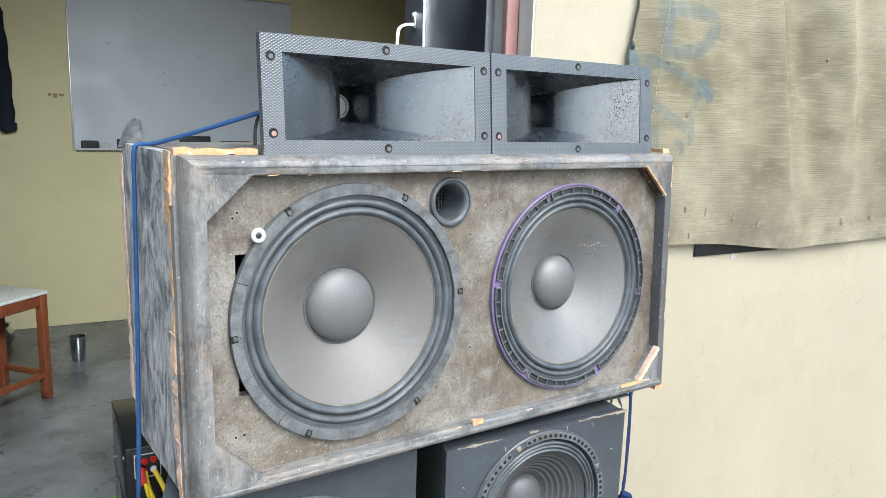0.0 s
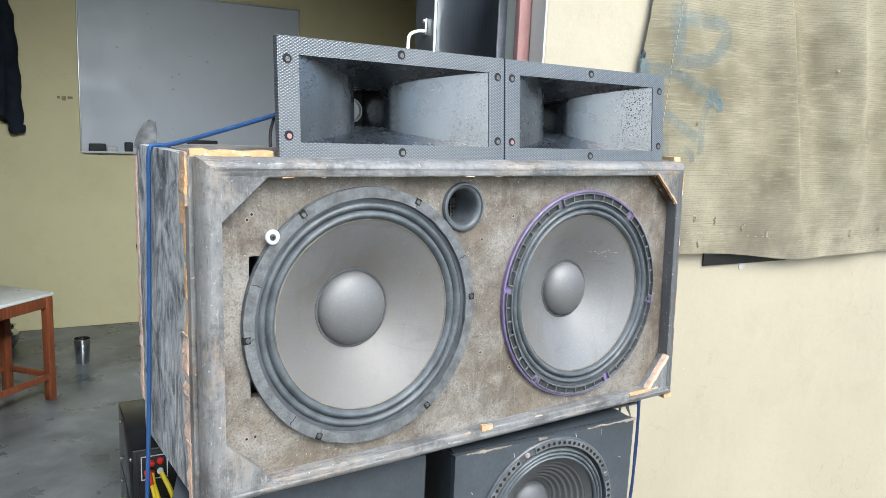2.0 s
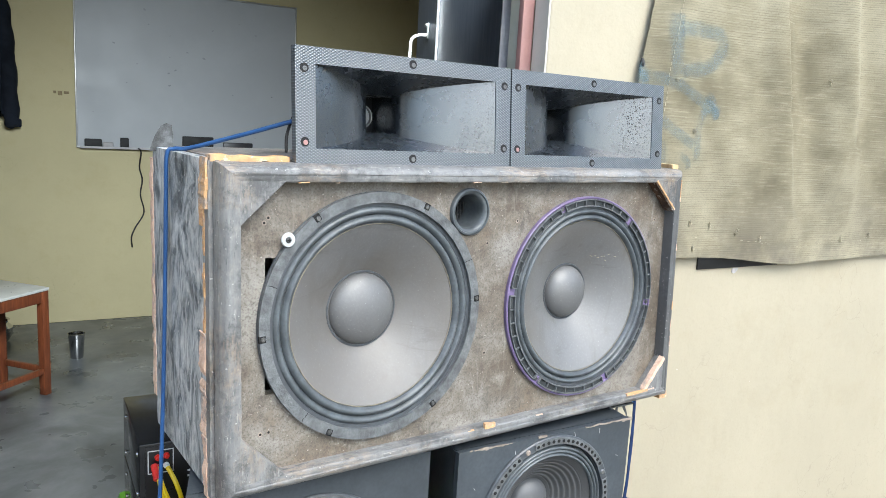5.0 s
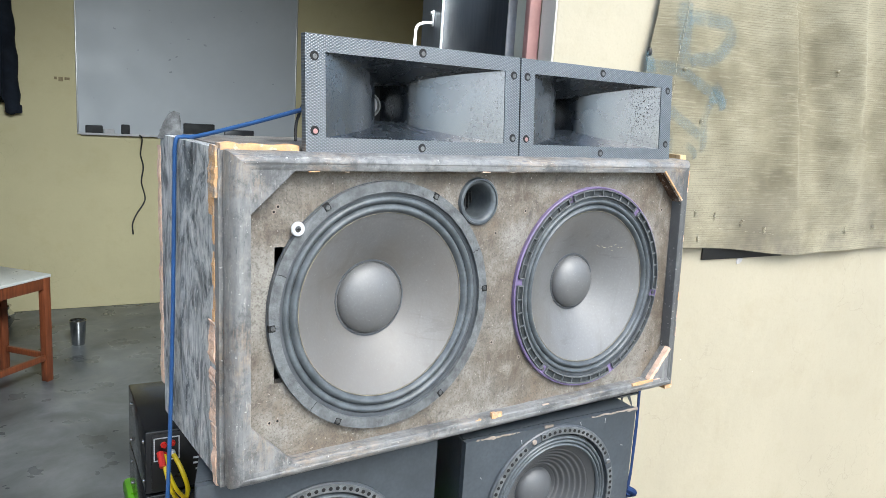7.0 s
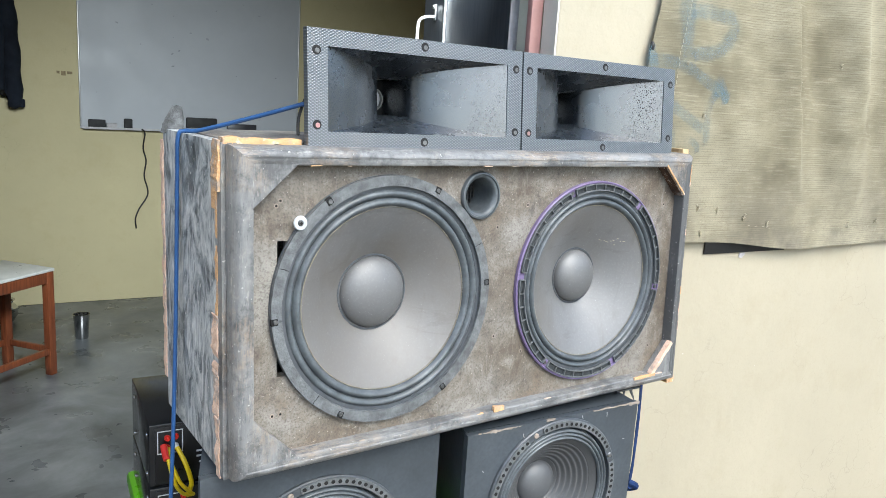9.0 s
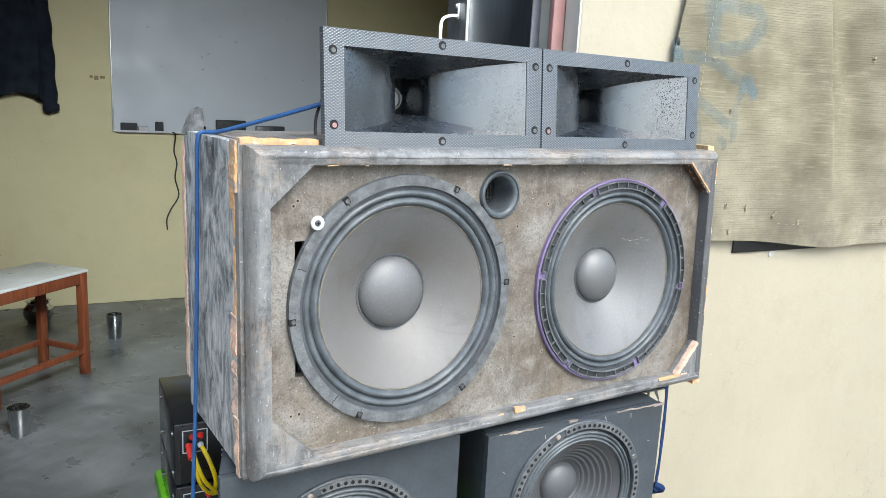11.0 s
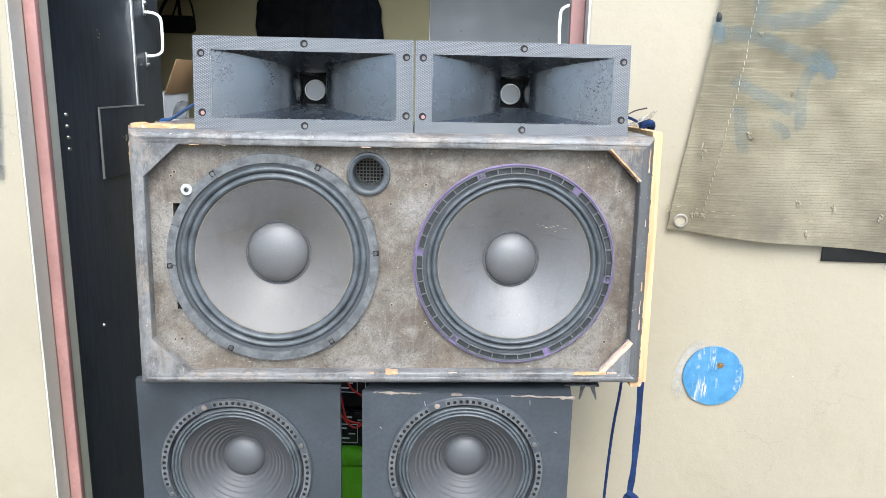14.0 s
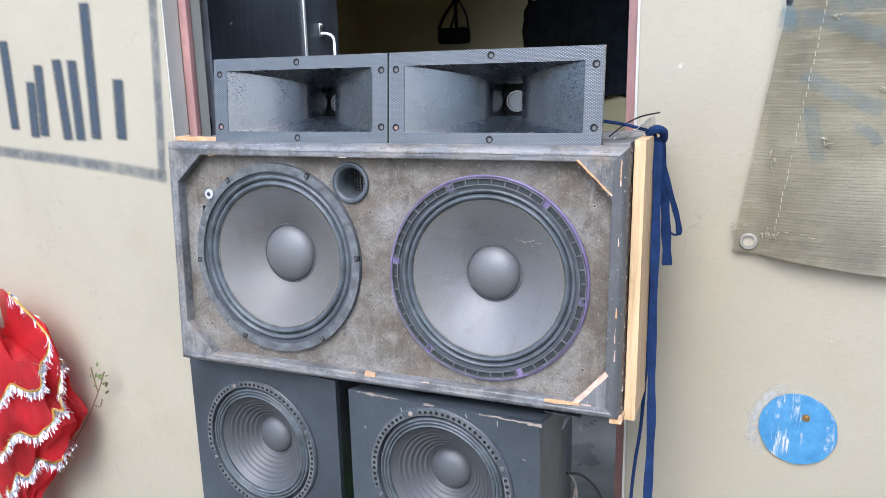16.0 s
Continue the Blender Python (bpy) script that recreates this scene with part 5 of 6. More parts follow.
alone("phono_cable", b, "yellow", "thick yellow phono cable hanging from the amplifier", "cable", "phono cables", m=HOUSE)
for pts in ([(-0.125, 0.95), (-0.10, 0.91), (-0.07, 0.885)], [(-0.13, 0.885), (-0.128, 0.835), (-0.08, 0.835)], [(-0.13, 0.895), (-0.10, 0.86), (-0.075, 0.845)], [(-0.11, 0.80), (-0.10, 0.74), (-0.05, 0.66)], [(-0.20, 1.0), (-0.175, 0.955), (-0.13, 0.93)], [(-0.205, 0.93), (-0.19, 0.87), (-0.15, 0.86)], [(-0.21, 0.885), (-0.17, 0.845), (-0.125, 0.885)]):
    b = tube(fresh(), curve_points([(u, AV0 - 0.02 - 0.004 * i, z) for i, (u, z) in enumerate(pts)], 8), 0.0028, 6)
    alone("speaker_wire", b, "redplug", "thin red speaker wire between the boxes", "wire", "speaker wires", m=HOUSE)

stool = thing("plastic_stool", "lime green plastic stool under the amplifiers", "stool", (-0.24, 0.28, 0.0), m=HOUSE)
b = fresh()
box(b, -0.50, 0.02, 0.10, 0.46, 0.735, 0.776, 0.012)
part("seat", b, "green", stool, "", HOUSE)
b = fresh()
box(b, -0.485, 0.005, 0.112, 0.448, 0.56, 0.733, 0.01)
part("skirt", b, "green", stool, "", HOUSE)
for u in (-0.47, -0.03):
    for v in (0.125, 0.405):
        b = fresh()
        box(b, u, u + 0.035, v, v + 0.03, 0.0, 0.558, 0.006)
        part("leg", b, "green", stool, "", HOUSE)

# black cable on the floor side
b = tube(fresh(), curve_points([(0.285, 0.20, 0.99), (0.31, 0.235, 0.97), (0.335, 0.26, 0.93), (0.345, 0.27, 0.88), (0.34, 0.27, 0.7), (0.33, 0.27, 0.0)], 8), 0.003, 6)
alone("power_cable", b, "wire", "thin black cable hanging beside the bass box", "cable")
b = tube(fresh(), curve_points([(0.288, 0.22, 0.975), (0.295, 0.235, 0.95), (0.298, 0.24, 0.91), (0.292, 0.235, 0.86), (0.29, 0.23, 0.0)], 8), 0.002, 6)
alone("power_cable", b, "torn", "thin pinkish wire hanging beside the bass box", "cable")

# ---- blue cord over the cabinet ----
pts = [(-0.372, 0.085, 1.722), (-0.43, 0.15, 1.695), (-0.485, 0.222, 1.670), (-0.503, 0.240, 1.667), (-0.5125, 0.243, 1.658), (-0.514, 0.243, 1.60), (-0.519, 0.236, 1.40), (-0.528, 0.222, 1.20), (-0.545, 0.195, 0.95), (-0.56, 0.16, 0.6), (-0.56, 0.16, -0.01)]
b = tube(fresh(), curve_points(pts, 6), 0.0032, 10)
alone("tie_rope", b, "bluecord", "blue plastic cord stretched over the cabinet's side and top", "rope")
b = tube(fresh(), curve_points([(-0.39, 0.09, 1.675), (-0.385, 0.10, 1.70), (-0.372, 0.105, 1.73)], 6), 0.0022, 6)
alone("horn_wire", b, "wire", "thin black wire at the back of the horn", "wire")


# ---- navy tape knotted at the cabinet's corner ----
def tape(b, pts, w, side, n=8):
    """A flat band of cloth along points; side is the way of its width."""
    s = Vector(side).normalized()
    line = curve_points(pts, n)
    g = []
    for i, p in enumerate(line):
        k = 0.5 * w * (1 + 0.12 * math.sin(i * 0.9))
        cup = Vector((0, 0.002 * math.sin(i * 0.5), 0))
        g.append([b.verts.new(p - s * k), b.verts.new(p + cup), b.verts.new(p + s * k)])
    for a, c in zip(g, g[1:]):
        for k in range(2):
            b.faces.new((a[k], a[k + 1], c[k + 1], c[k]))
    return thicken(b, 0.0016)


TKX, TKZ = 0.447, 0.918
st = thing("cloth_tape", "navy blue cloth tape knotted at the cabinet's corner and hanging down", "tape", (0.44, 0.2, 1.6))
part("knot", tube(fresh(), curve_points([(0.424, 0.165, 1.673), (0.436, 0.160, 1.682), (0.448, 0.172, 1.677), (0.446, 0.186, 1.662), (0.434, 0.180, 1.66), (0.430, 0.168, 1.672)], 5), 0.0075, 8), "navy", st)
part("loop", tape(fresh(), [(0.440, 0.175, 1.665), (0.452, 0.195, 1.60), (0.470, 0.225, 1.53), (0.476, 0.235, 1.492), (0.470, 0.236, 1.486), (0.455, 0.225, 1.50), (0.449, 0.200, 1.57), (0.444, 0.18, 1.655)], 0.011, (1, 0.6, 0)), "navy", st)
part("tail", tape(fresh(), [(0.442, 0.180, 1.662), (0.449, 0.205, 1.58), (0.456, 0.215, 1.49), (0.459, 0.219, 1.432)], 0.017, (1, 0.5, 0)), "navy", st)
part("tail", tape(fresh(), [(0.440, 0.168, 1.66), (0.444, 0.155, 1.50), (0.447, 0.138, 1.30), (0.453, 0.123, 1.15), (0.452, 0.119, 1.0), (TKX, 0.118, TKZ)], 0.015, (1, 0.35, 0)), "navy", st)
part("tail_knot", tube(fresh(), curve_points([(TKX - 0.006, 0.118, TKZ + 0.002), (TKX + 0.008, 0.108, TKZ - 0.006), (TKX + 0.011, 0.123, TKZ - 0.018), (TKX - 0.002, 0.128, TKZ - 0.018), (TKX - 0.004, 0.113, TKZ - 0.005)], 5), 0.008, 8), "navy", st)
part("cord", tube(fresh(), curve_points([(0.436, 0.175, 1.66), (0.4365, 0.178, 1.4), (0.430, 0.178, 1.15), (0.412, 0.178, 0.90), (0.39, 0.178, 0.0)], 8), 0.0032, 8), "navy", st)
part("cord", tube(fresh(), curve_points([(0.352, 0.10, 1.700), (0.39, 0.125, 1.692), (0.428, 0.165, 1.678)], 6), 0.0028, 8), "navy", st)
b = fresh()
sheet(b, 10, 6, lambda p, q: Vector((0.37 + 0.068 * p, 0.14 + 0.07 * q - 0.02 * p, 1.667 + 0.038 * p * (1 - 0.7 * q) + 0.004 * math.sin(9 * p + 4 * q))))
thicken(b, 0.001)
alone("plastic_scrap", b, "film", "crumpled clear plastic film behind the horn", "scrap")
b = tube(fresh(), curve_points([(0.365, 0.12, 1.672), (0.385, 0.15, 1.690), (0.41, 0.17, 1.703), (0.440, 0.185, 1.709)], 6), 0.0014, 6)
alone("loose_wire", b, "wire", "thin stiff black wire sticking up beside the horn", "wire")

# ---- tarpaulin on the outer wall ----
def lump_at(b, c, size, seed):
    r = bmesh.ops.create_icosphere(b, subdivisions=2, radius=1)
    for v in r["verts"]:
        n = v.co.normalized()
        k = 1 + 0.3 * noise.noise(n * 2.1 + Vector((seed, 0, 0)))
        v.co = Vector((c[0] + n.x * k * size[0], c[1] + n.y * k * size[1], c[2] + n.z * k * size[2]))
    return b


TARP_TOP, TARP_W = 2.75, 2.3


def tarp_edge(z):
    return 0.571 + 0.150 * (z - 1.43)


def tarp_hem(u):
    return 1.430 - 0.056 * min(1.0, max(0.0, u - 0.6) / 0.72) + 0.03 * max(0.0, u - 1.4) + 0.003 * math.sin(14 * u)


def bell(d, w):
    return math.exp(-(d / w) ** 2)


def tarp_at(u, z):
    """The hanging cloth, standing off the wall, by its place along the wall and its height."""
    s = max(0.0, u - tarp_edge(z))
    h = max(0.0, z - 1.43)
    ridge = 1.285 - 0.49 * h + 0.22 * h * h
    v = -0.055 - 0.006 * math.sin(9 * s + 2 * h) * min(1.0, s / 0.2)
    fall = min(1.0, 0.25 + 1.5 * h)
    v -= 0.042 * fall * bell(u - ridge, 0.026 if u > ridge else 0.07)
    v += 0.026 * fall * bell(u - ridge - 0.125, 0.055)
    v -= 0.036 * fall * bell(u - ridge - 0.245 - 0.05 * h, 0.065)
    v += 0.024 * fall * bell(u - ridge - 0.36, 0.06)
    v += 0.014 * bell(u - 1.42 + 0.5 * (h - 0.3), 0.05) * bell(h - 0.32, 0.14)
    v -= 0.010 * bell(u - 1.05 + 0.45 * h, 0.04) * bell(h - 0.22, 0.15)
    if u > ridge + 0.4:
        v -= 0.03 * fall * math.sin(15 * (u - ridge - 0.4)) * min(1.0, (u - ridge - 0.4) / 0.2)
    v += 0.020 * noise.noise(Vector((u * 5, z * 3.2, 1.3))) * min(1.0, s / 0.15) + 0.005 * noise.noise(Vector((u * 21, z * 17, 4.0)))
    v *= 0.45 + 0.55 * min(1.0, h / 0.3)
    v += 0.038 * bell(s, 0.05)
    return Vector((u, min(v, -0.012), z))


def tarp_place(s, t):
    """s along the cloth, t from hem to top."""
    z = tarp_hem(tarp_edge(1.43) + TARP_W * s)
    z += (TARP_TOP - z) * t
    return tarp_at(tarp_edge(z) + 0.003 * noise.noise(Vector((z * 30, 7, 1))) + TARP_W * s, z)


tarp = thing("tarpaulin", "khaki ribbed tarpaulin hung on the wall, wrinkled and darker towards the hem", "tarpaulin", (1.5, 0, 1.4), m=HOUSE)
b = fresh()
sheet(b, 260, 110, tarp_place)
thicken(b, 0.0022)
part("cloth", b, "tarp", tarp, "khaki ribbed canvas, darker in patches towards the hem", HOUSE)


def on_tarp(u, z, d=0.0035):
    p = tarp_at(u, z)
    return Vector((p.x, p.y - d, p.z))


b = fresh()
c = on_tarp(0.601, 1.454, 0.005)
lathe(b, [(0.0105, 0.0), (0.0115, -0.003), (0.0145, -0.003), (0.0165, 0.0)], c.x, c.y, c.z, 28)
part("eyelet", b, "eyelet", tarp, "pale metal eyelet", HOUSE)
b = fresh()
lathe(b, [(0.0105, 0.0), (0.0001, 0.0)], c.x, c.y + 0.0015, c.z, 20)
part("eyelet_hole", b, "cream", tarp, "wall seen through the eyelet", HOUSE)
rnd = random.Random(4)
b = fresh()
for i in range(92):
    z = 1.48 + 0.0138 * i
    u = tarp_edge(z) + 0.068 - 0.012 * max(0.0, z - 1.6) + rnd.gauss(0, 0.0008)
    tube(b, [on_tarp(u, z, 0.004), on_tarp(u + rnd.gauss(0, 0.0006), z + 0.0088, 0.004)], 0.0009, 5)
tagged(part("seam", b, "thread", tarp, "pale stitched seam", HOUSE), kind="stuff")
b = fresh()
for i in range(150):
    u = 0.575 + 0.0145 * i
    z = tarp_hem(u) + 0.054 + rnd.gauss(0, 0.0008)
    if rnd.random() < 0.4:
        tube(b, [on_tarp(u, z, 0.004), on_tarp(u + 0.009, z + rnd.gauss(0, 0.0008), 0.004)], 0.0005, 5)
tagged(part("hem_seam", b, "thread", tarp, "pale stitching along the hem", HOUSE), kind="stuff")
for u, z, r in ((0.635, 1.617, 0.011), (0.723, 1.648, 0.007), (0.629, 1.467, 0.008), (0.645, 1.470, 0.006), (0.85, 1.50, 0.006), (0.93, 1.49, 0.006), (1.03, 1.475, 0.005), (0.88, 1.43, 0.005), (0.80, 1.74, 0.004), (1.13, 1.455, 0.006), (1.50, 1.44, 0.007), (1.66, 1.45, 0.008), (1.30, 1.90, 0.004), (1.17, 1.84, 0.004), (0.574, 1.475, 0.006), (0.72, 1.86, 0.004)):
    b = fresh()
    for k in range(8):
        o = Vector((rnd.gauss(0, r * 0.5), 0, rnd.gauss(0, r * 0.7)))
        p = on_tarp(u, z, 0.003) + o
        tube(b, curve_points([p, p + Vector((rnd.gauss(0, r * 0.4), -0.003, r * 0.5)), p + Vector((rnd.gauss(0, r * 0.5), 0, rnd.gauss(0, r * 0.6)))], 3), 0.0012, 5)
    part("burr", b, "thread", tarp, "pale frayed tuft", HOUSE)


def tarp_smear(pts, width):
    b = fresh()
    wts = {}
    line = curve_points([Vector((u, z, 0)) for u, z in pts], 8)
    rows = []
    for i, p in enumerate(line):
        d = (line[min(i + 1, len(line) - 1)] - line[max(i - 1, 0)]).normalized()
        n = Vector((-d.y, d.x, 0))
        row = []
        for k, w in ((-1, 0), (-0.7, 0.85), (0, 1), (0.7, 0.85), (1, 0)):
            q = p + n * k * width * 0.5 * (1 + 0.3 * noise.noise(Vector((p.x * 40, p.y * 40, k))))
            v = b.verts.new(on_tarp(q.x, q.y, 0.0042))
            wts[v] = w * (0 if i in (0, len(line) - 1) else 1)
            row.append(v)
        rows.append(row)
    for a, c2 in zip(rows, rows[1:]):
        for k in range(4):
            b.faces.new((a[k], a[k + 1], c2[k + 1], c2[k]))
    ob = feathered("paint_smear", b, "bluespray", wts, HOUSE)
    ob.parent = tarp
    ob.matrix_parent_inverse = chain(tarp).inverted()
    tagged(ob, "faded blue paint smear")


for pts, w in (([(0.672, 1.768), (0.733, 1.735), (0.805, 1.705)], 0.030), ([(0.842, 1.80), (0.818, 1.755), (0.826, 1.66)], 0.030), ([(0.690, 1.715), (0.70, 1.665), (0.712, 1.61)], 0.028),
               ([(0.625, 1.868), (0.70, 1.858), (0.774, 1.832), (0.835, 1.807), (0.885, 1.785)], 0.034), ([(0.835, 1.835), (0.862, 1.805), (0.872, 1.77)], 0.028),
               ([(0.715, 2.02), (0.716, 1.95), (0.724, 1.87)], 0.040), ([(0.72, 1.985), (0.80, 1.985), (0.862, 1.975), (0.868, 1.935), (0.82, 1.895), (0.735, 1.885)], 0.042),
               ([(0.638, 1.90), (0.645, 1.865), (0.65, 1.84)], 0.026), ([(0.755, 1.68), (0.79, 1.665), (0.80, 1.645)], 0.022)):
    tarp_smear(pts, w)
# a small dark knot at the cloth's edge
c = on_tarp(tarp_edge(1.895) + 0.002, 1.895, 0.0)
b = lump_at(fresh(), c, (0.007, 0.006, 0.012), 2.0)
part("edge_knot", b, "wire", tarp, "small dark knot at the edge", HOUSE)

# batten made black and thicker to take in the shadow of the hem's gap
b = fresh()
box(b, 0.928, 1.26, -0.0062, -0.001, 1.368, 1.410, 0.001)
alone("wall_batten", b, "wire", "black thin batten under the tarpaulin, the hem gap's shadow painted with it", "batten", m=HOUSE)
b = fresh()
prism(b, [(1.075, 1.366), (1.098, 1.366), (1.094, 1.357), (1.086, 1.351), (1.078, 1.350), (1.072, 1.356)], -0.0025, 0.0)
alone("plaster_scar", b, "greyedge", "grey broken patch of plaster under the batten", "patch", kind="structure", m=HOUSE)

# ---- blue disc ----
disc = thing("blue_disc", "round flaking blue painted plate screwed to the wall", "plate", (0.713, 0, 1.0), m=HOUSE)
b = fresh()
rim = [(0.714 + (0.071 + 0.0025 * noise.noise(Vector((3 * math.cos(a), 3 * math.sin(a), 0)))) * math.cos(a), 1.078 + (0.074 + 0.003 * noise.noise(Vector((2 * math.cos(a), 2 * math.sin(a), 5)))) * math.sin(a)) for a in (math.tau * i / 64 for i in range(64))]
prism(b, rim, -0.006, -0.001)
part("plate", b, "disc", disc, "", HOUSE)
b = fresh()
lathe(b, [(0.0001, -0.003), (0.004, -0.003), (0.0045, -0.001), (0.0075, -0.001), (0.0078, 0.001)], 0.728, -0.0063, 1.106, 18)
part("screw", b, "brass", disc, "brass screw", HOUSE)
b = fresh()
wts = {}
stroke(b, wts, [(0.640, 1.01), (0.632, 1.04), (0.634, 1.09), (0.65, 1.13), (0.67, 1.15), (0.70, 1.16)], 0.03, -0.0012)
M["chalk"] = make_spray("pale_bare_plaster", (0.56, 0.56, 0.54), 0.5, 60, 0.0)
tagged(feathered("paint_halo", b, "chalk", wts, HOUSE), "pale bare plaster round the plate", "patch", kind="structure")

# ---- sprayed box and bars on the wall ----
b = fresh()
wts = {}
stroke(b, wts, [(-3.2, 1.665), (-2.6, 1.62), (-2.2, 1.60), (-1.77, 1.572), (-1.4, 1.55), (-1.15, 1.53), (-1.01, 1.517), (-0.975, 1.512)], 0.045, -0.0015)
stroke(b, wts, [(-1.005, 1.49), (-1.0, 1.53), (-0.99, 1.65), (-0.98, 1.8), (-0.968, 2.0), (-0.96, 2.3), (-0.955, 2.4)], 0.042, -0.0022)
tagged(feathered("sprayed_line", b, "greyspray", wts, HOUSE), "thin grey spray-painted border on the wall", "painted line", kind="structure")
for i, (u, z0, z1, lean) in enumerate(((-1.66, 1.64, 1.93, 0.0), (-1.56, 1.615, 1.80, 0.01), (-1.512, 1.62, 1.85, 0.01), (-1.40, 1.61, 1.865, -0.01), (-1.34, 1.61, 1.86, 0.0), (-1.268, 1.615, 2.02, 0.015), (-1.155, 1.615, 1.80, 0.01))):
    b = fresh()
    wts = {}
    stroke(b, wts, [(u, z0), (u, z0 + 0.01), (u + lean * 0.5, (z0 + z1) / 2), (u + lean, z1 - 0.01), (u + lean, z1)], 0.058, -0.0015)
    tagged(feathered("painted_bar", b, "blackspray", wts, HOUSE), "dark spray-painted bar on the cream wall", "painted bar", "painted bars", "structure")

# ---- red cloth with tinsel, and a dry twig ----
red = thing("red_cloth", "gathered red net cloth with silver tinsel and gold braid", "cloth", (-1.85, -0.1, 0.0), m=HOUSE)


RC = (-1.76, -0.115)


def red_place(s, t):
    """A gathered bundle, widest in its upper half, with deep folds and peaks at the top."""
    a = math.tau * s
    c2, s2 = math.cos(a), math.sin(a)
    prof = float(np.interp(t, (0, 0.25, 0.40, 0.58, 0.74, 0.86, 0.95, 1.0), (0.08, 0.05, 0.10, 0.24, 0.335, 0.325, 0.27, 0.10)))
    fold = 0.026 * math.sin(5 * a + 5 * t) + 0.016 * math.sin(11 * a - 7 * t + 1.0) + 0.009 * math.sin(23 * a + 9 * t)
    lobe = 0.055 * math.exp(-((t - 0.72) / 0.07) ** 2) * max(0.0, c2) ** 3 - 0.03 * math.exp(-((t - 0.82) / 0.04) ** 2) * max(0.0, c2) ** 2
    lump = 0.060 * noise.noise(Vector((c2 * 1.8, s2 * 1.8, t * 4.5))) + 0.026 * noise.noise(Vector((c2 * 5, s2 * 5, t * 9)))
    r = max(0.02, prof + lobe + (fold + lump) * min(1.0, 0.35 + t))
    peak = 0.15 * max(0.0, math.sin(5 * a + 1.0)) ** 2 * max(0.0, (t - 0.72) / 0.28) ** 1.5
    return Vector((RC[0] + r * c2, RC[1] + 0.30 * r * s2, 0.965 * t + peak))


b = fresh()
sheet(b, 200, 100, red_place)
bmesh.ops.remove_doubles(b, verts=b.verts[:], dist=0.0005)
part("cloth", b, "redcloth", red, "red crinkled net", HOUSE)
rnd = random.Random(9)
for k, (t0, t1) in enumerate(((0.74, 1.0), (0.56, 0.88), (0.40, 0.66))):
    b1, b2 = fresh(), fresh()
    line = []
    for i in range(140):
        s = 0.74 + 0.30 * i / 139
        t = t0 + (t1 - t0) * (i / 139) + 0.02 * math.sin(i * 0.15 + k)
        p = red_place(s % 1.0, t)
        out = (p - Vector((RC[0], RC[1], p.z))).normalized()
        line.append(p + out * 0.004)
        for q in range(5):
            d = Vector((rnd.gauss(0.9, 0.6), rnd.gauss(-0.3, 0.4), rnd.gauss(-0.8, 0.5))).normalized()
            side = d.orthogonal().normalized() * 0.0007
            e = p + out * 0.005 + d * rnd.uniform(0.014, 0.038)
            o = p + out * 0.005
            b1.faces.new([b1.verts.new(o - side), b1.verts.new(o + side), b1.verts.new(e + side), b1.verts.new(e - side)])
    part("tinsel_fringe", b1, "tinsel", red, "shiny silver tinsel fringe", HOUSE, 0)
    tube(b2, line, 0.004, 6)
    part("braid", b2, "gold", red, "gold braid", HOUSE)

TWIG = HOUSE @ pose(0.150, -0.03, 0.045)
tw = thing("dry_twig", "thin dry twig with small leaves beside the red cloth", "twig", (-1.55, -0.03, 0.5), m=HOUSE)
b = tube(fresh(), curve_points([(-1.70, -0.06, 0.42), (-1.64, -0.03, 0.55), (-1.56, -0.02, 0.66), (-1.50, -0.02, 0.75), (-1.455, -0.02, 0.83)], 6), 0.0018, 6)
tube(b, curve_points([(-1.53, -0.02, 0.70), (-1.50, -0.02, 0.70), (-1.47, -0.03, 0.735)], 4), 0.002, 5)
tube(b, curve_points([(-1.50, -0.02, 0.75), (-1.51, -0.02, 0.79), (-1.505, -0.03, 0.84)], 4), 0.002, 5)
part("stem", b, "twig", tw, "", TWIG)
for i in range(16):
    p = Vector((-1.455 + rnd.gauss(-0.01, 0.022), -0.025 + rnd.gauss(0, 0.01), 0.825 + rnd.gauss(-0.01, 0.025)))
    b = fresh()
    sheet(b, 3, 2, lambda s, t: Vector(((s - 0.5) * 0.017, 0.003 * math.cos(3 * s), (t - 0.5) * 0.009 * math.sin(math.pi * (0.1 + 0.8 * s)))))
    part("leaf", b, "dryleaf", tw, "", TWIG @ Matrix.Translation(p) @ pose(0, 0, 0, rnd.uniform(-60, 60), rnd.uniform(0, 180), rnd.uniform(-40, 40)))

# ---- the room: whiteboard ----
WL, WR, WZ0, WZ1 = -0.345, 1.345, 1.362, 2.58
board = thing("whiteboard", "dusty whiteboard with aluminium rim and pens on its ledge", "whiteboard", (0.5, BACK, WZ0), m=HOUSE)
b = fresh()
box(b, WL + 0.012, WR - 0.012, BACK - 0.018, BACK - 0.004, WZ0 + 0.012, WZ1 - 0.012)
part("surface", b, "wb", board, "greyish white writing surface", HOUSE)
for a0, a1, c0, c1 in ((WL, WR, WZ0, WZ0 + 0.0115), (WL, WR, WZ1 - 0.0115, WZ1), (WL, WL + 0.0115, WZ0 + 0.012, WZ1 - 0.012), (WR - 0.0115, WR, WZ0 + 0.012, WZ1 - 0.012)):
    b = fresh()
    box(b, a0, a1, BACK - 0.024, BACK - 0.003, c0, c1, 0.003)
    part("rim", b, "alu", board, "", HOUSE)
b = fresh()
box(b, WL + 0.02, WR - 0.02, BACK - 0.07, BACK - 0.025, WZ0 + 0.0, WZ0 + 0.004)
box(b, WL + 0.02, WR - 0.02, BACK - 0.073, BACK - 0.0695, WZ0 + 0.0, WZ0 + 0.016)
part("ledge", b, "greyedge", board, "narrow pen ledge", HOUSE)
rnd = random.Random(12)
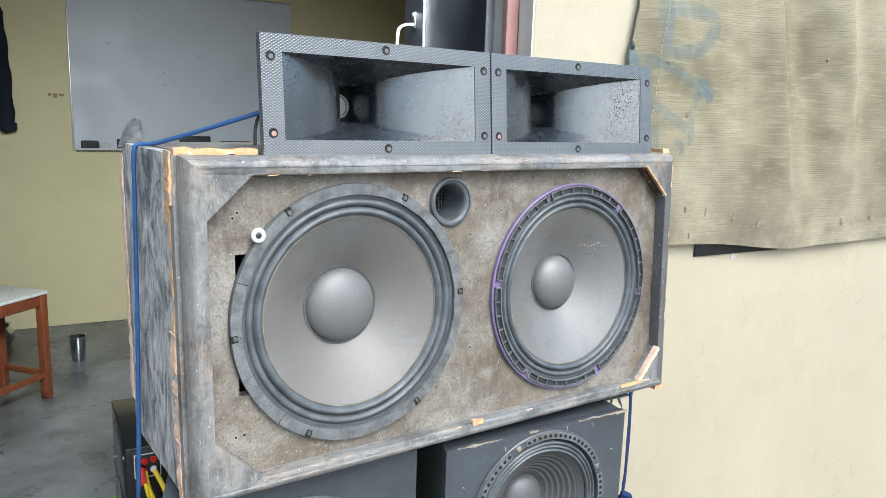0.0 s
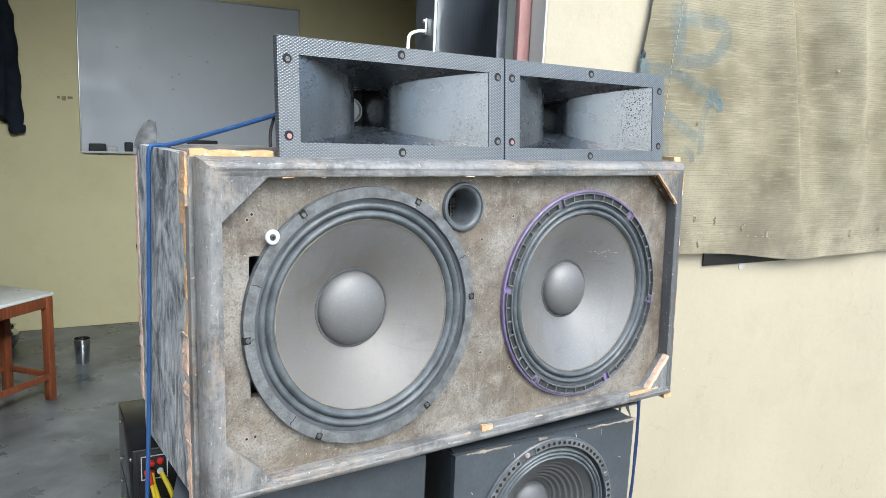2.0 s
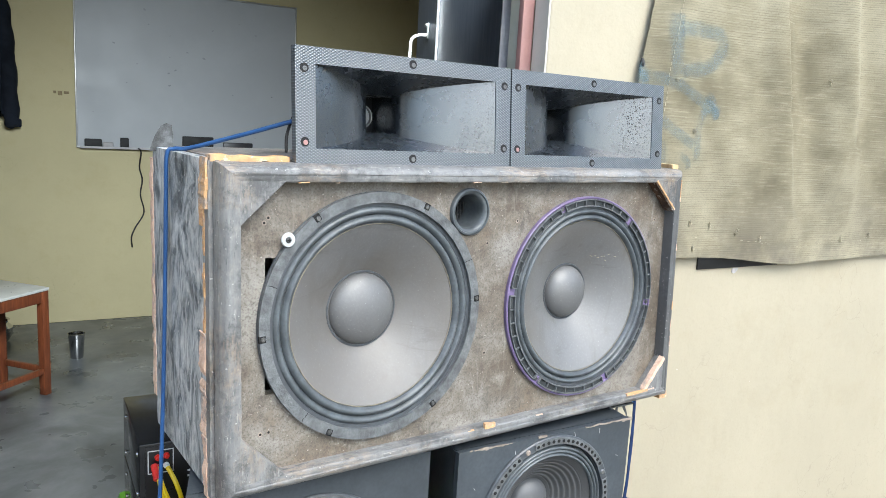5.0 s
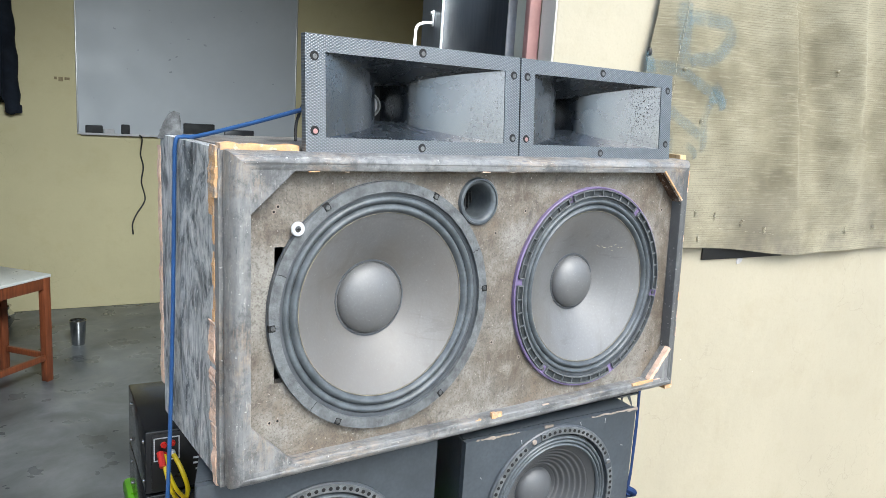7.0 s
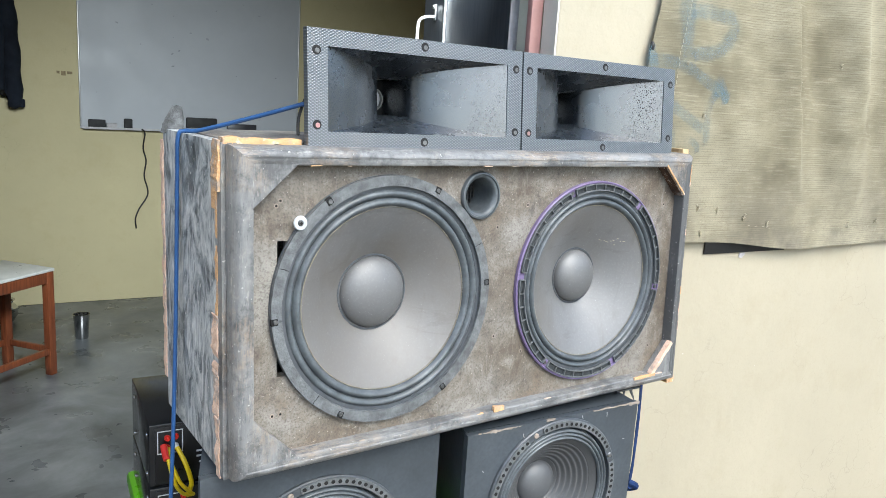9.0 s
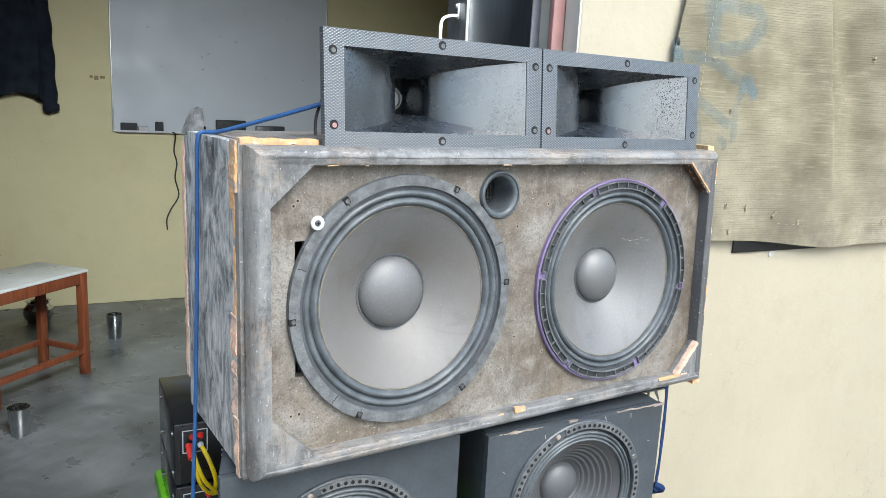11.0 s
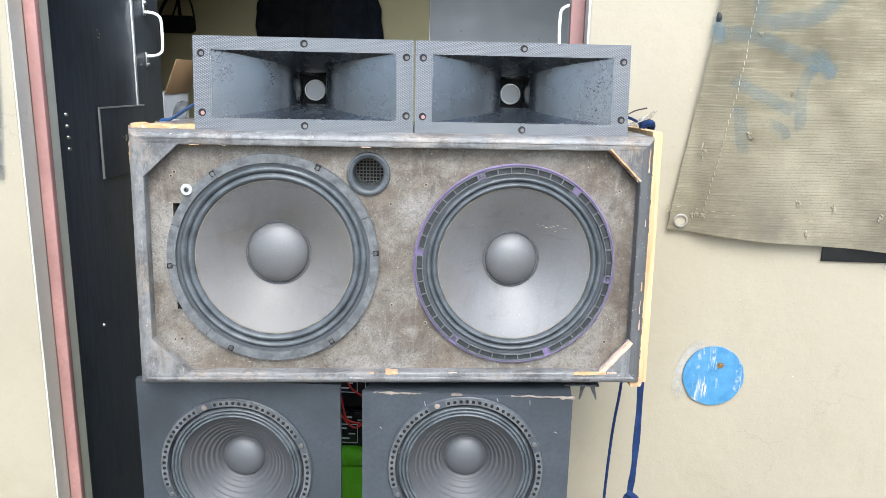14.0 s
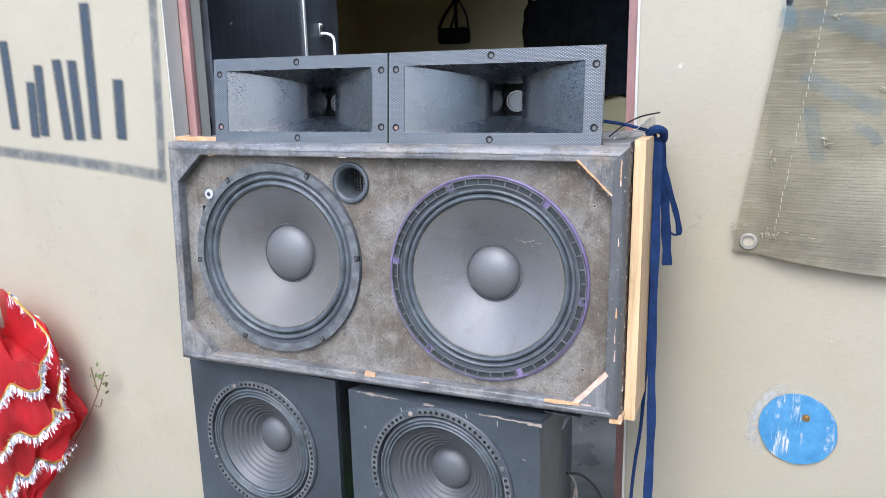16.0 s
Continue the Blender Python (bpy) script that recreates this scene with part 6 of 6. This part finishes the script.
for i in range(22):
    u, z = rnd.uniform(WL + 0.1, WR - 0.1), rnd.uniform(WZ0 + 0.1, WZ1 - 0.1)
    b = fresh()
    w = rnd.uniform(0.006, 0.016)
    prism(b, [(w * math.cos(a) * rnd.uniform(0.6, 1.1), 0.5 * w * math.sin(a) * rnd.uniform(0.6, 1.2)) for a in (math.tau * k / 9 for k in range(9))], -0.0005, 0.0)
    part("smudge", b, "smudge", board, "", HOUSE @ pose(u, BACK - 0.0183, z, 0, rnd.uniform(-40, 40), 0))
LED = WZ0 + 0.0042
for u0, u1, h, mt, nm, lb in ((-0.29, -0.17, 0.045, "eraser", "duster", "black board duster on the ledge"), (-0.165, -0.09, 0.03, "greyedge", "chalk_box", "small grey box on the ledge"), (-0.04, 0.02, 0.055, "eraser", "duster", "black board duster on the ledge"),
                              (0.24, 0.34, 0.04, "purplecloth", "marker_box", "dark red marker box on the ledge"), (0.42, 0.66, 0.075, "eraser", "pouch", "black pouch on the ledge"), (0.74, 0.98, 0.05, "blackmark", "pouch", "black pouch on the ledge")):
    b = fresh()
    box(b, u0, u1, BACK - 0.066, BACK - 0.03, LED, LED + h * 1.5, 0.008)
    alone(nm, b, mt, lb, nm.replace("_", " "), m=HOUSE)
b = tube(fresh(), curve_points([(0.085, BACK - 0.075, WZ0 + 0.012), (0.105, BACK - 0.08, WZ0 - 0.02), (0.100, BACK - 0.012, WZ0 - 0.14), (0.120, BACK - 0.012, WZ0 - 0.24), (0.105, BACK - 0.012, WZ0 - 0.36), (0.130, BACK - 0.012, WZ0 - 0.50), (0.065, BACK - 0.012, WZ0 - 0.62), (0.035, BACK - 0.012, WZ0 - 0.70), (0.040, BACK - 0.012, WZ0 - 0.78)], 8), 0.006, 7)
alone("hanging_cable", b, "wire", "dark cable hanging down the wall from the whiteboard", "cable", m=HOUSE)
b = fresh()
for k, (u, w) in enumerate(((-0.49, 0.02), (-0.46, 0.03), (-0.42, 0.035))):
    box(b, u, u + w, BACK - 0.0025, BACK - 0.001, 1.755 - 0.012 * (k % 2), 1.775)
alone("wall_mark", b, "inner_mark", "small brown scuff on the mustard wall", "mark", kind="structure", m=HOUSE)

# ---- table ----
TZ = 0.645
tm = HOUSE @ pose(-1.062, 2.885, 0, 0, 0, 44.4)   # local x along the front edge, y to the back
tab = thing("small_table", "red-brown wooden table with a worn white laminate top", "table", (0, 0, 0), m=tm)
TW, TD = 0.67, 0.375
b = fresh()
box(b, 0, TW, 0, TD, TZ - 0.018, TZ, 0.003)
part("tabletop", b, "laminate", tab, "worn white laminate top", tm)
for x in (0.004, TW - 0.049):
    for y in (0.004, TD - 0.049):
        b = fresh()
        box(b, x, x + 0.045, y, y + 0.045, 0, TZ - 0.0185, 0.003)
        part("leg", b, "tablewood", tab, "", tm)
for x0, x1, y0, y1 in ((0.05, TW - 0.05, 0.008, 0.03), (0.05, TW - 0.05, TD - 0.03, TD - 0.008), (0.008, 0.03, 0.05, TD - 0.05), (TW - 0.03, TW - 0.008, 0.05, TD - 0.05)):
    b = fresh()
    box(b, x0, x1, y0, y1, TZ - 0.085, TZ - 0.0185, 0.002)
    part("apron", b, "tablewood", tab, "", tm)
    b = fresh()
    box(b, x0, x1, y0, y1, 0.13, 0.165, 0.002)
    part("stretcher", b, "tablewood", tab, "", tm)


# ---- steel tumblers ----
def upright(bm, profile, u, v, z, seg=32):
    n = len(profile)
    rings = [[bm.verts.new((u + r * math.cos(math.tau * i / seg), v + r * math.sin(math.tau * i / seg), z + h)) for r, h in profile] for i in range(seg)]
    for i in range(seg):
        p, q = rings[i], rings[(i + 1) % seg]
        for k in range(n - 1):
            bm.faces.new((p[k], p[k + 1], q[k + 1], q[k]))
    return bm


for u, v, h in ((-0.93, 2.57, 0.145), (-0.42, 4.0, 0.17)):
    b = upright(fresh(), [(0.0001, 0.003), (0.036, 0.003), (0.039, 0.0), (0.041, 0.004), (0.052, h - 0.004), (0.0545, h - 0.002), (0.0545, h), (0.051, h), (0.039, 0.008), (0.0001, 0.008)], u, v, 0.0)
    alone("steel_tumbler", b, "steel", "shiny stainless steel tumbler standing on the floor", "tumbler", "tumblers", m=HOUSE)
b = upright(fresh(), [(0.0001, 0.0), (0.07, 0.0), (0.10, 0.05), (0.10, 0.10), (0.07, 0.135), (0.075, 0.15), (0.085, 0.155), (0.068, 0.15), (0.062, 0.135), (0.09, 0.10), (0.06, 0.01), (0.0001, 0.01)], -0.90, 4.55, 0.0)
alone("steel_pot", b, "steel", "small steel water pot on the floor behind the table", "pot", m=HOUSE)
b = upright(fresh(), [(0.0001, 0.0), (0.10, 0.0), (0.13, 0.10), (0.135, 0.115), (0.125, 0.11), (0.095, 0.01), (0.0001, 0.01)], -1.30, 3.55, 0.0)
alone("red_basin", b, "dullred", "small red plastic basin under the table", "basin", m=HOUSE)

# ---- steel trunk with a carton on it ----
TU0, TU1, TV0, TV1, TT = -1.75, -1.155, 1.32, 2.27, 1.22
trunk = thing("metal_chest", "tall scuffed grey steel chest with a closed lid and latch", "chest", (-1.45, 1.8, 0), m=HOUSE)
b = fresh()
box(b, TU0 + 0.01, TU1 - 0.004, TV0 + 0.01, TV1 - 0.01, 0.0, TT - 0.16, 0.006)
part("body", b, "trunk", trunk, "", HOUSE)
b = fresh()
box(b, TU0, TU1 + 0.012, TV0, TV1 + 0.004, TT - 0.158, TT, 0.012)
part("lid", b, "trunk", trunk, "", HOUSE)
b = fresh()
box(b, TU0, TU1 + 0.02, TV0 - 0.004, TV1 + 0.01, TT - 0.175, TT - 0.158, 0.005)
part("lid_rim", b, "trunk", trunk, "", HOUSE)
b = fresh()
box(b, TU1 - 0.003, TU1 + 0.006, 1.95, 2.03, TT - 0.36, TT - 0.22, 0.003)
lt = part("latch", b, "zinc", trunk, "metal latch with a ring", HOUSE)
b = tube(fresh(), [(TU1 + 0.014, 1.99 + 0.022 * math.cos(a), TT - 0.28 + 0.03 * math.sin(a)) for a in np.linspace(0, math.tau, 17)], 0.006, 8)
part("ring", b, "zinc", lt, "", HOUSE)
ct = thing("carton", "white and brown cardboard carton with an open flap", "carton", (-1.4, 1.5, TT), m=HOUSE)
b = fresh()
box(b, -1.55, -1.17, 1.36, 1.62, TT + 0.001, TT + 0.46, 0.004)
part("body", b, "whitecard", ct, "", HOUSE)
b = fresh()
box(b, 0, 0.004, -0.13, 0.13, 0, 0.15, 0.001)
part("flap", b, "carton", ct, "brown flap bent outwards", HOUSE @ pose(-1.168, 1.49, TT + 0.455, 0, 22, 0))


# ---- clothes ----
def lump(b, c, size, seed, amp=0.22):
    r = bmesh.ops.create_icosphere(b, subdivisions=4, radius=1)
    for v in r["verts"]:
        n = v.co.normalized()
        k = 1 + amp * noise.noise(n * 2.1 + Vector((seed, 0, 0))) + amp * 0.6 * noise.noise(n * 5.0 + Vector((0, seed, 0)))
        v.co = Vector((c[0] + n.x * k * size[0], c[1] + n.y * k * size[1], max(c[2] + n.z * k * size[2], c[2] - size[2] * 0.8)))
    return b


bench = thing("wooden_bench", "low wooden bench under a heap of clothes", "bench", (-1.75, 4.55, 0), m=HOUSE)
b = fresh()
box(b, -2.35, -1.18, 4.25, 4.85, 0.36, 0.40, 0.004)
part("seat", b, "tablewood", bench, "", HOUSE)
for u in (-2.33, -1.25):
    for v in (4.27, 4.78):
        b = fresh()
        box(b, u, u + 0.05, v, v + 0.05, 0, 0.359, 0.003)
        part("leg", b, "tablewood", bench, "", HOUSE)
for c, s, mt, lb, sd in (((-1.72, 4.52, 0.52), (0.52, 0.28, 0.15), "purplecloth", "dark maroon folded blanket in a heap on the bench", 1.0), ((-1.60, 4.50, 0.80), (0.38, 0.27, 0.24), "plaid", "dark green patterned shawl heaped on the bench", 2.0),
                         ((-1.86, 4.55, 1.08), (0.34, 0.24, 0.18), "darkcloth", "dark navy coat heaped on other clothes", 3.0)):
    b = lump(fresh(), c, s, sd, 0.4)
    alone("heaped_cloth", b, mt, lb, "cloth", "heaped clothes", m=HOUSE)


def jacket(u, z_top, w, length, mt, label, seed, cuffs):
    th = thing("jacket", label, "jacket", (u, BACK - 0.1, z_top), "jackets on the wall", m=HOUSE)

    def body(s, t):
        a = math.tau * s
        half = w * (0.28 + 0.22 * min(1, t * 4)) * (1 + 0.10 * t)
        fold = 0.018 * math.sin(7 * a + seed + 3 * t) * t
        x = u + (half + fold) * math.cos(a) + 0.03 * t * math.sin(seed)
        y = BACK - 0.12 + (0.07 + fold) * math.sin(a)
        return Vector((x, y, z_top - length * t + 0.03 * math.sin(2 * a + seed) * t))
    b = fresh()
    sheet(b, 56, 24, body)
    bmesh.ops.remove_doubles(b, verts=b.verts[:], dist=0.0005)
    bmesh.ops.holes_fill(b, edges=[e for e in b.edges if e.is_boundary], sides=0)
    part("body", b, mt, th, "", HOUSE)
    for sgn, (dx, zc) in zip((-1, 1), cuffs):
        x0 = u + sgn * w * 0.44
        pts = curve_points([(u + sgn * w * 0.30, BACK - 0.11, z_top - 0.05), (x0, BACK - 0.12, z_top - 0.2), (x0 + dx * 0.5, BACK - 0.10, (z_top + zc) / 2 - 0.05), (x0 + dx * 0.8, BACK - 0.10, zc + 0.06), (x0 + dx, BACK - 0.09, zc)], 6)
        r = [0.075 - 0.03 * i / len(pts) + 0.006 * math.sin(i * 1.7 + seed) for i in range(len(pts))]
        b = tube(fresh(), pts, r, 14)
        part("sleeve", b, mt, th, "", HOUSE)
    b = tube(fresh(), [(u, BACK, z_top + 0.02), (u, BACK - 0.10, z_top + 0.02), (u, BACK - 0.12, z_top + 0.06)], 0.006, 8)
    part("hook", b, "zinc", th, "metal wall hook", HOUSE)
    return th


jacket(-1.58, 2.46, 0.36, 0.86, "blackcloth", "charcoal jacket hanging from a hook on the wall", 0.6, ((-0.02, 1.52), (0.05, 1.60)))
jacket(-1.28, 2.47, 0.34, 0.80, "blackcloth", "charcoal zipped jacket hanging from a hook on the wall", 2.1, ((0.0, 1.60), (-0.02, 1.62)))
jacket(-0.97, 2.50, 0.36, 0.90, "darkcloth", "dark navy jacket hanging from a hook on the wall", 4.0, ((0.02, 1.60), (0.06, 1.52)))
b = fresh()
box(b, -0.79, -0.70, BACK - 0.13, BACK - 0.07, 1.50, 1.56, 0.012)
alone("glove", b, "darkcloth", "dark glove hanging from a jacket's cuff", "glove", m=HOUSE)
bag = thing("hanging_bag", "dark bag hanging by its straps on the wall", "bag", (-2.5, BACK, 2.1), m=HOUSE)
b = fresh()
box(b, -2.66, -2.36, BACK - 0.14, BACK - 0.02, 2.10, 2.24, 0.03)
part("body", b, "blackcloth", bag, "", HOUSE)
for o in (-0.10, 0.09):
    b = tube(fresh(), curve_points([(-2.52 + o - 0.05, BACK - 0.08, 2.23), (-2.51 + o * 0.6 - 0.04, BACK - 0.06, 2.36), (-2.50, BACK - 0.03, 2.50), (-2.49 + o * 0.6 + 0.04, BACK - 0.06, 2.36), (-2.50 + o + 0.05, BACK - 0.08, 2.23)], 6), 0.014, 8, 0.5)
    part("strap", b, "blackcloth", bag, "", HOUSE)
